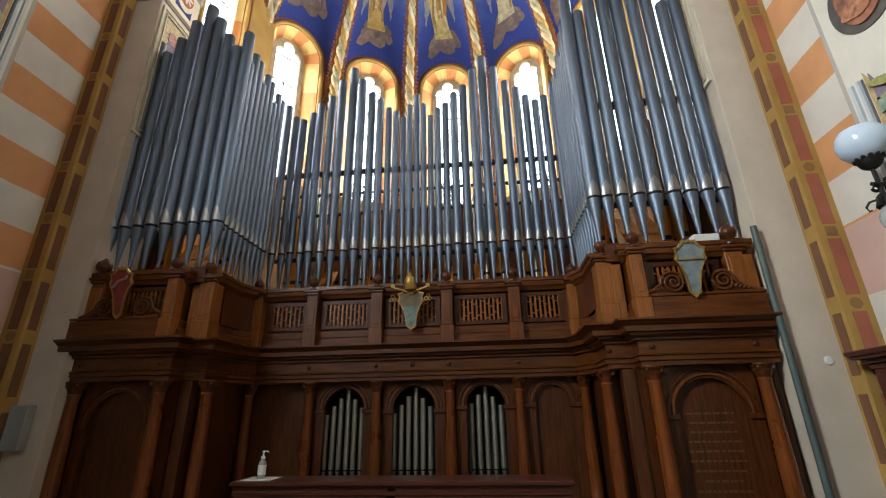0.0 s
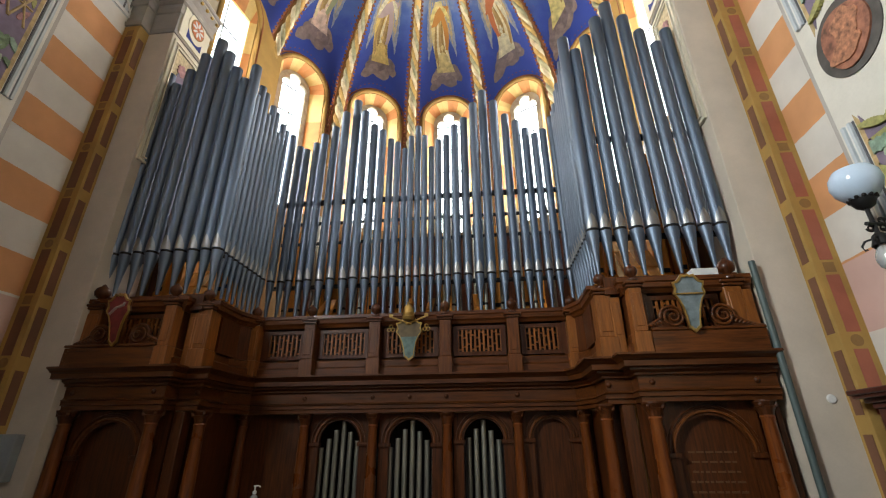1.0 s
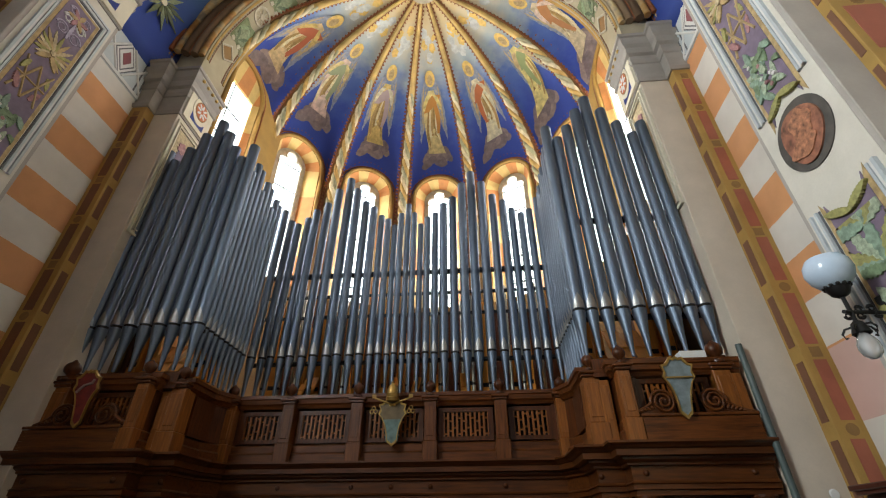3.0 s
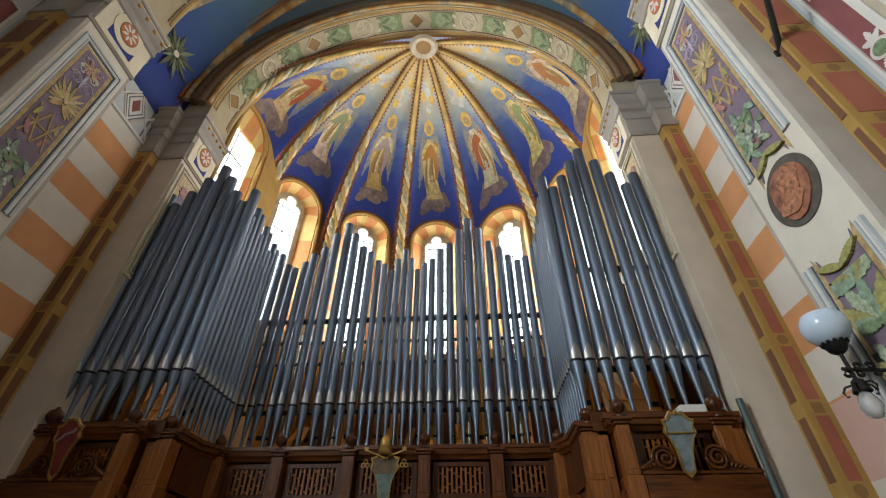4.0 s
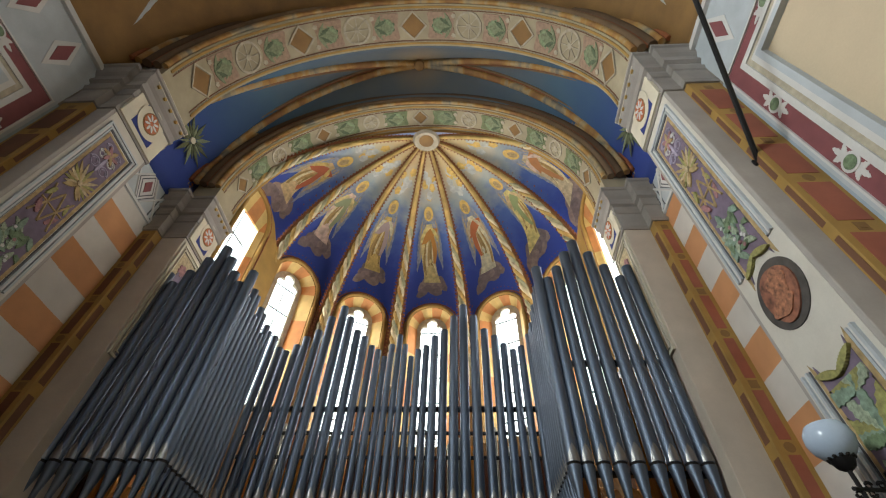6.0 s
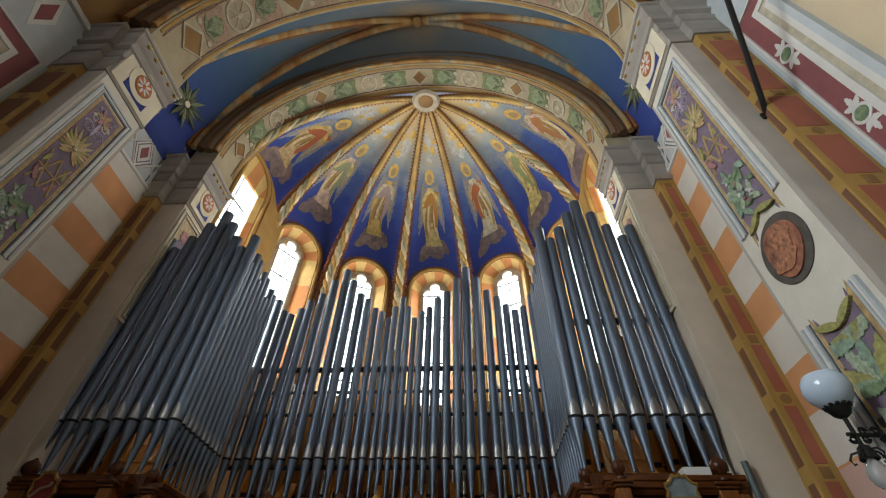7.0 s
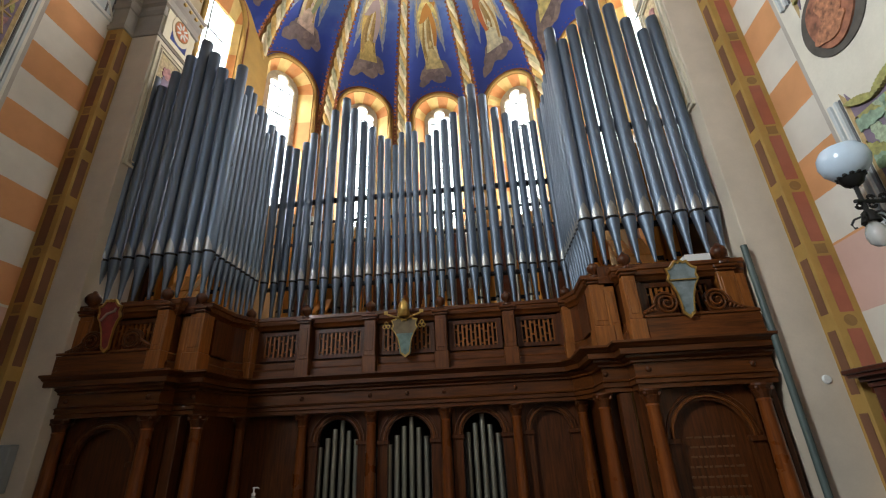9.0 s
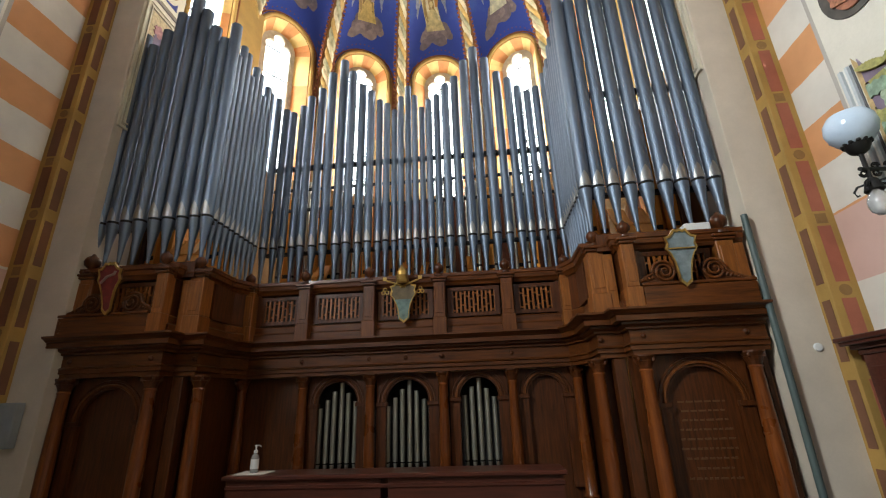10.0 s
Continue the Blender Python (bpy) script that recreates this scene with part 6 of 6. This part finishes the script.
HEADS = (0.08, -0.07, -0.05, -0.06, -0.03, 0.07, 0.0)     # across each web, in metres
FEET = (0.18, 0.05, 0.0, 0.0, -0.1, -0.3, -0.32)
rnd = random.Random(8)
for k in range(-3, 4):
    xh, xf = HEADS[k + 3], FEET[k + 3]
    sd = 1 if xf >= xh else -1
    bend = -0.07 * sd
    low = 17 + 2.0 * abs(k)
    # bank of clouds
    for j in range(13):
        an = math.pi * (0.05 + 0.9 * (j % 7) / 6)
        rx = 0.11 + 0.06 * rnd.random()
        x = xf + (0.27 - 0.1 * (j // 7)) * math.cos(an)
        web_patch(k, blob(x, low - 2 + 5.5 * math.sin(an * 1.7 + j) * 0.7, rx, rx * 27, 20, 0.05, j + k), 0.006 + 0.0008 * j, (M_CLOUD, M_CLOUD2, M_CLOUD3)[(j + k) % 3], "cloud_shape")
    # feathers, spread behind
    for sg in (-1, 1):
        for w, a1, mt, o in ((0.27, 27, M_WING, 0.018), (0.2, 33, M_FEATH, 0.0195), (0.14, 39, M_WING, 0.021)):
            ts = [q / 14 for q in range(15)]
            outer = [(xh + sg * (0.06 + w * math.sin(math.pi * 0.5 * t ** 0.6) + 0.014 * (i % 2)), 58 - (58 - a1) * t) for i, t in enumerate(ts)]
            inner = [(xh + sg * (0.05 + w * (0.25 * t + 0.6 * t ** 3)), 55 - (51 - a1) * t) for t in ts[::-1]]
            web_patch(k, outer + inner, o, mt, "feather_shape")
    # drapery: hem, body, mantle, sleeves
    web_patch(k, flow(xf, low + 1, xh, 52, (0.21, 0.17, 0.165, 0.18, 0.16, 0.07), bend), 0.024, ROBES[k + 3], "robe_shape")
    for j in range(5):
        f = -0.12 + 0.06 * j
        web_patch(k, flow(xf + f * 1.2, low + 2 + 2 * (j % 2), xh + f * 0.7, 44 + 2 * (j % 2), (0.01, 0.026, 0.02, 0.008), bend), 0.0265 + 0.0006 * j, FOLDS[(k + j) % 3], "fold_shape")
    web_patch(k, flow(xh - 0.15, 42, xh + 0.13, 50, (0.06, 0.11, 0.14, 0.09), 0.0), 0.031, SASH[k + 3], "sash_shape")
    web_patch(k, flow(xh + 0.11 * sd, 30, xh + 0.06 * sd, 46, (0.03, 0.055, 0.045), 0.04 * sd), 0.0322, SASH[k + 3], "sash_shape")
    for sg in (-1, 1):
        web_patch(k, flow(xh + sg * 0.2, 43, xh + sg * 0.07, 50, (0.02, 0.045, 0.05), 0.02 * sg), 0.0335, ROBES[(k + 5) % 7], "sleeve_shape")
    web_patch(k, blob(xh, 57, 0.115, 3.6, 24), 0.0285, M_HALO, "golden_disc")
    web_patch(k, blob(xh, 56.5, 0.06, 2.2, 16), 0.0345, M_TANP, "golden_disc")
    for j in range(10):
        web_patch(k, blob((-0.2 + 0.4 * rnd.random()) * 0.7, 64 + 11 * rnd.random(), 0.07, 1.9, 14, 0.12, j), 0.01 + 0.001 * j, M_WING2 if j % 3 else M_HALO, "cloud_shape")
    # dots over the window's arch
    for j in range(15):
        u = -0.78 + 1.56 * j / 14
        web_patch(k, blob(u * AF * math.tan(radians(SEG / 2)), 4.0, 0.017, 0.42, 6), 0.005, M_ZIG, "border_dot")
    # dotted red border along the web's edge
    for sg in (-1, 1):
        for j in range(16):
            a = 4 + 3.4 * j
            hw_ = AF * math.tan(radians(SEG / 2)) * math.cos(radians(a))
            web_patch(k, blob(sg * hw_ * 0.8, a, 0.017, 0.42, 6), 0.005, M_ZIG, "border_dot")

# ---------- wall lamp ----------
AXIS = 0.0
lamp = thing("wall_lamp", "black wrought-iron wall lamp with an opal bowl and a small globe", "wall lamp")
LX, LY = 2.9, 2.83
M_OPAL = plain("opal_glass", (0.52, 0.63, 0.76), 0.18, var=0.04)
part("bowl", lathe([(0.045, 2.885), (0.075, 2.9), (0.105, 2.94), (0.118, 2.985), (0.112, 3.03), (0.09, 3.065), (0.084, 3.063), (0.104, 3.03), (0.11, 2.985), (0.098, 2.945), (0.07, 2.91), (0.04, 2.895)], 28, None, LX, LY, False), M_OPAL, lamp, "opal glass bowl open at the top", smooth=60)
gal = part("gallery", lathe([(0.02, 2.83), (0.042, 2.845), (0.054, 2.87), (0.059, 2.885), (0.054, 2.885), (0.045, 2.86), (0.02, 2.85)], 20, None, LX, LY, False), M_IRON, lamp, smooth=50)
for i in range(12):
    a = i * math.pi / 6
    part("gallery_bead", lathe([(0.0, -0.014), (0.011, -0.006), (0.011, 0.006), (0.0, 0.014)], 8, None, 0, 0, False), M_IRON, gal, mat4=pose(LX + 0.058 * math.cos(a), LY + 0.058 * math.sin(a), 2.892))
part("stem", tube([(LX, LY, 2.84), (LX, LY, 2.74), (LX, LY + 0.0, 2.69)], 0.011, 8), M_IRON, lamp)
part("arm", tube([(LX - 0.05, LY - 0.02, 2.735), (LX, LY, 2.74), (3.0, LY + 0.02, 2.745), (3.15, LY + 0.03, 2.74)], 0.011, 8), M_IRON, lamp)
part("wall_plate", xbox(1, 3.13, 3.156, LY - 0.03, LY + 0.09, 2.62, 2.86, 0.008), M_IRON, lamp)


def curl(cx, cy, cz, r, s, up, turns=1.4):
    return tube([(cx + s * (r * (1 - 0.6 * t) * math.cos(t * turns * 2 * math.pi)), cy, cz + up * (r * (1 - 0.6 * t)) * math.sin(t * turns * 2 * math.pi)) for t in [i / 24 for i in range(25)]], 0.006, 6, None, 0.004)


for cx, cz, s, up in ((2.955, 2.762, 1, 1), (3.02, 2.764, -1, 1), (2.95, 2.722, 1, -1), (2.885, 2.72, -1, -1), (3.04, 2.725, -1, -1)):
    part("scroll", curl(cx, LY + 0.01, cz, 0.02, s, up), M_IRON, lamp, smooth=60)
part("holder", lathe([(0.012, 2.69), (0.03, 2.675), (0.035, 2.65), (0.045, 2.62), (0.04, 2.615), (0.02, 2.65)], 14, None, LX, LY, False), M_IRON, lamp, smooth=50)
for i in range(5):
    a = i * 2 * math.pi / 5
    part("leaf_hook", tube([(LX + q * math.cos(a), LY + q * math.sin(a), z) for q, z in ((0.03, 2.66), (0.06, 2.655), (0.078, 2.63), (0.07, 2.605), (0.06, 2.61))], 0.006, 6), M_IRON, lamp, smooth=60)


def globe_glass():
    k = Nodes("clear_opal_globe")
    k.b.inputs["Transmission Weight"].default_value = 0.7
    return k.done((0.8, 0.82, 0.84), 0.12)


part("globe", lathe([(0.018, 2.62), (0.036, 2.595), (0.047, 2.565), (0.049, 2.54), (0.041, 2.508), (0.022, 2.488), (0.0, 2.483)], 24, None, LX, LY, False), globe_glass(), lamp, "small glass globe", smooth=60)

# iron tie rod, cabinet, plaques
rod = thing("iron_rod", "slanting black iron rod fixed to the pier", "rod")
part("shaft", tube([(3.39, 2.372, 5.1), (2.985, 1.38, 6.2), (2.58, 0.39, 7.3)], 0.022, 10), M_IRON, rod)
part("fixing_plate", box(3.345, 3.385, 2.36, 2.384, 5.07, 5.14, 0.004), M_IRON, rod)
cab = thing("dark_cabinet", "dark stained wooden cabinet top beside the pier", "cabinet")
part("body", box(3.47, 3.715, 3.09, 4.02, 0.0, 1.9, 0.006), M_REDW, cab)
for o, z in ((0.0, 1.9), (0.03, 1.935), (0.075, 1.965), (0.095, 1.99)):
    part("cornice", box(3.455 - o, 3.715, 3.09, 4.035 + o * 0.7, z, z + 0.034, 0.006), M_REDW, cab)
for y in (3.16, 3.6):
    dr = part("door", box(3.452, 3.47, y, y + 0.36, 0.1, 1.82, 0.006), M_REDW, cab)
    for z in (0.2, 1.05):
        part("door_panel", box(3.444, 3.452, y + 0.06, y + 0.3, z, z + 0.68, 0.006), M_REDW, dr)
for n_, x, z, r in (("wall_disc", 3.4, 1.99, 0.034), ("wall_disc", 3.57, 1.1, 0.034)):
    tagged(part(n_, lathe([(0.0, -0.012), (r * 0.8, -0.011), (r, -0.004), (r, 0.0)], 18, None, 0, 0, False), M_PLAST, mat4=pose(x, 4.318 if x < 3.45 else 4.166, z, -90)), "small round white plastic disc on the pier", "disc")
tagged(part("junction_box", box(-3.36, -3.18, 4.235, 4.318, 1.43, 1.8, 0.008), plain("grey_metal_box", (0.3, 0.32, 0.33), 0.5)), "flat grey metal junction box on the pier", "box")
# bar added to colour in the shadow gap between case and pier
tagged(part("pier_edge_shade", tube([(3.11, 4.27, 0.0), (3.105, 4.27, 3.1)], 0.026, 10), plain("teal_grey_edge_shade", (0.075, 0.105, 0.1), 0.5), smooth=60), "teal-grey upright bar standing for the shaded pier edge", "pipe")
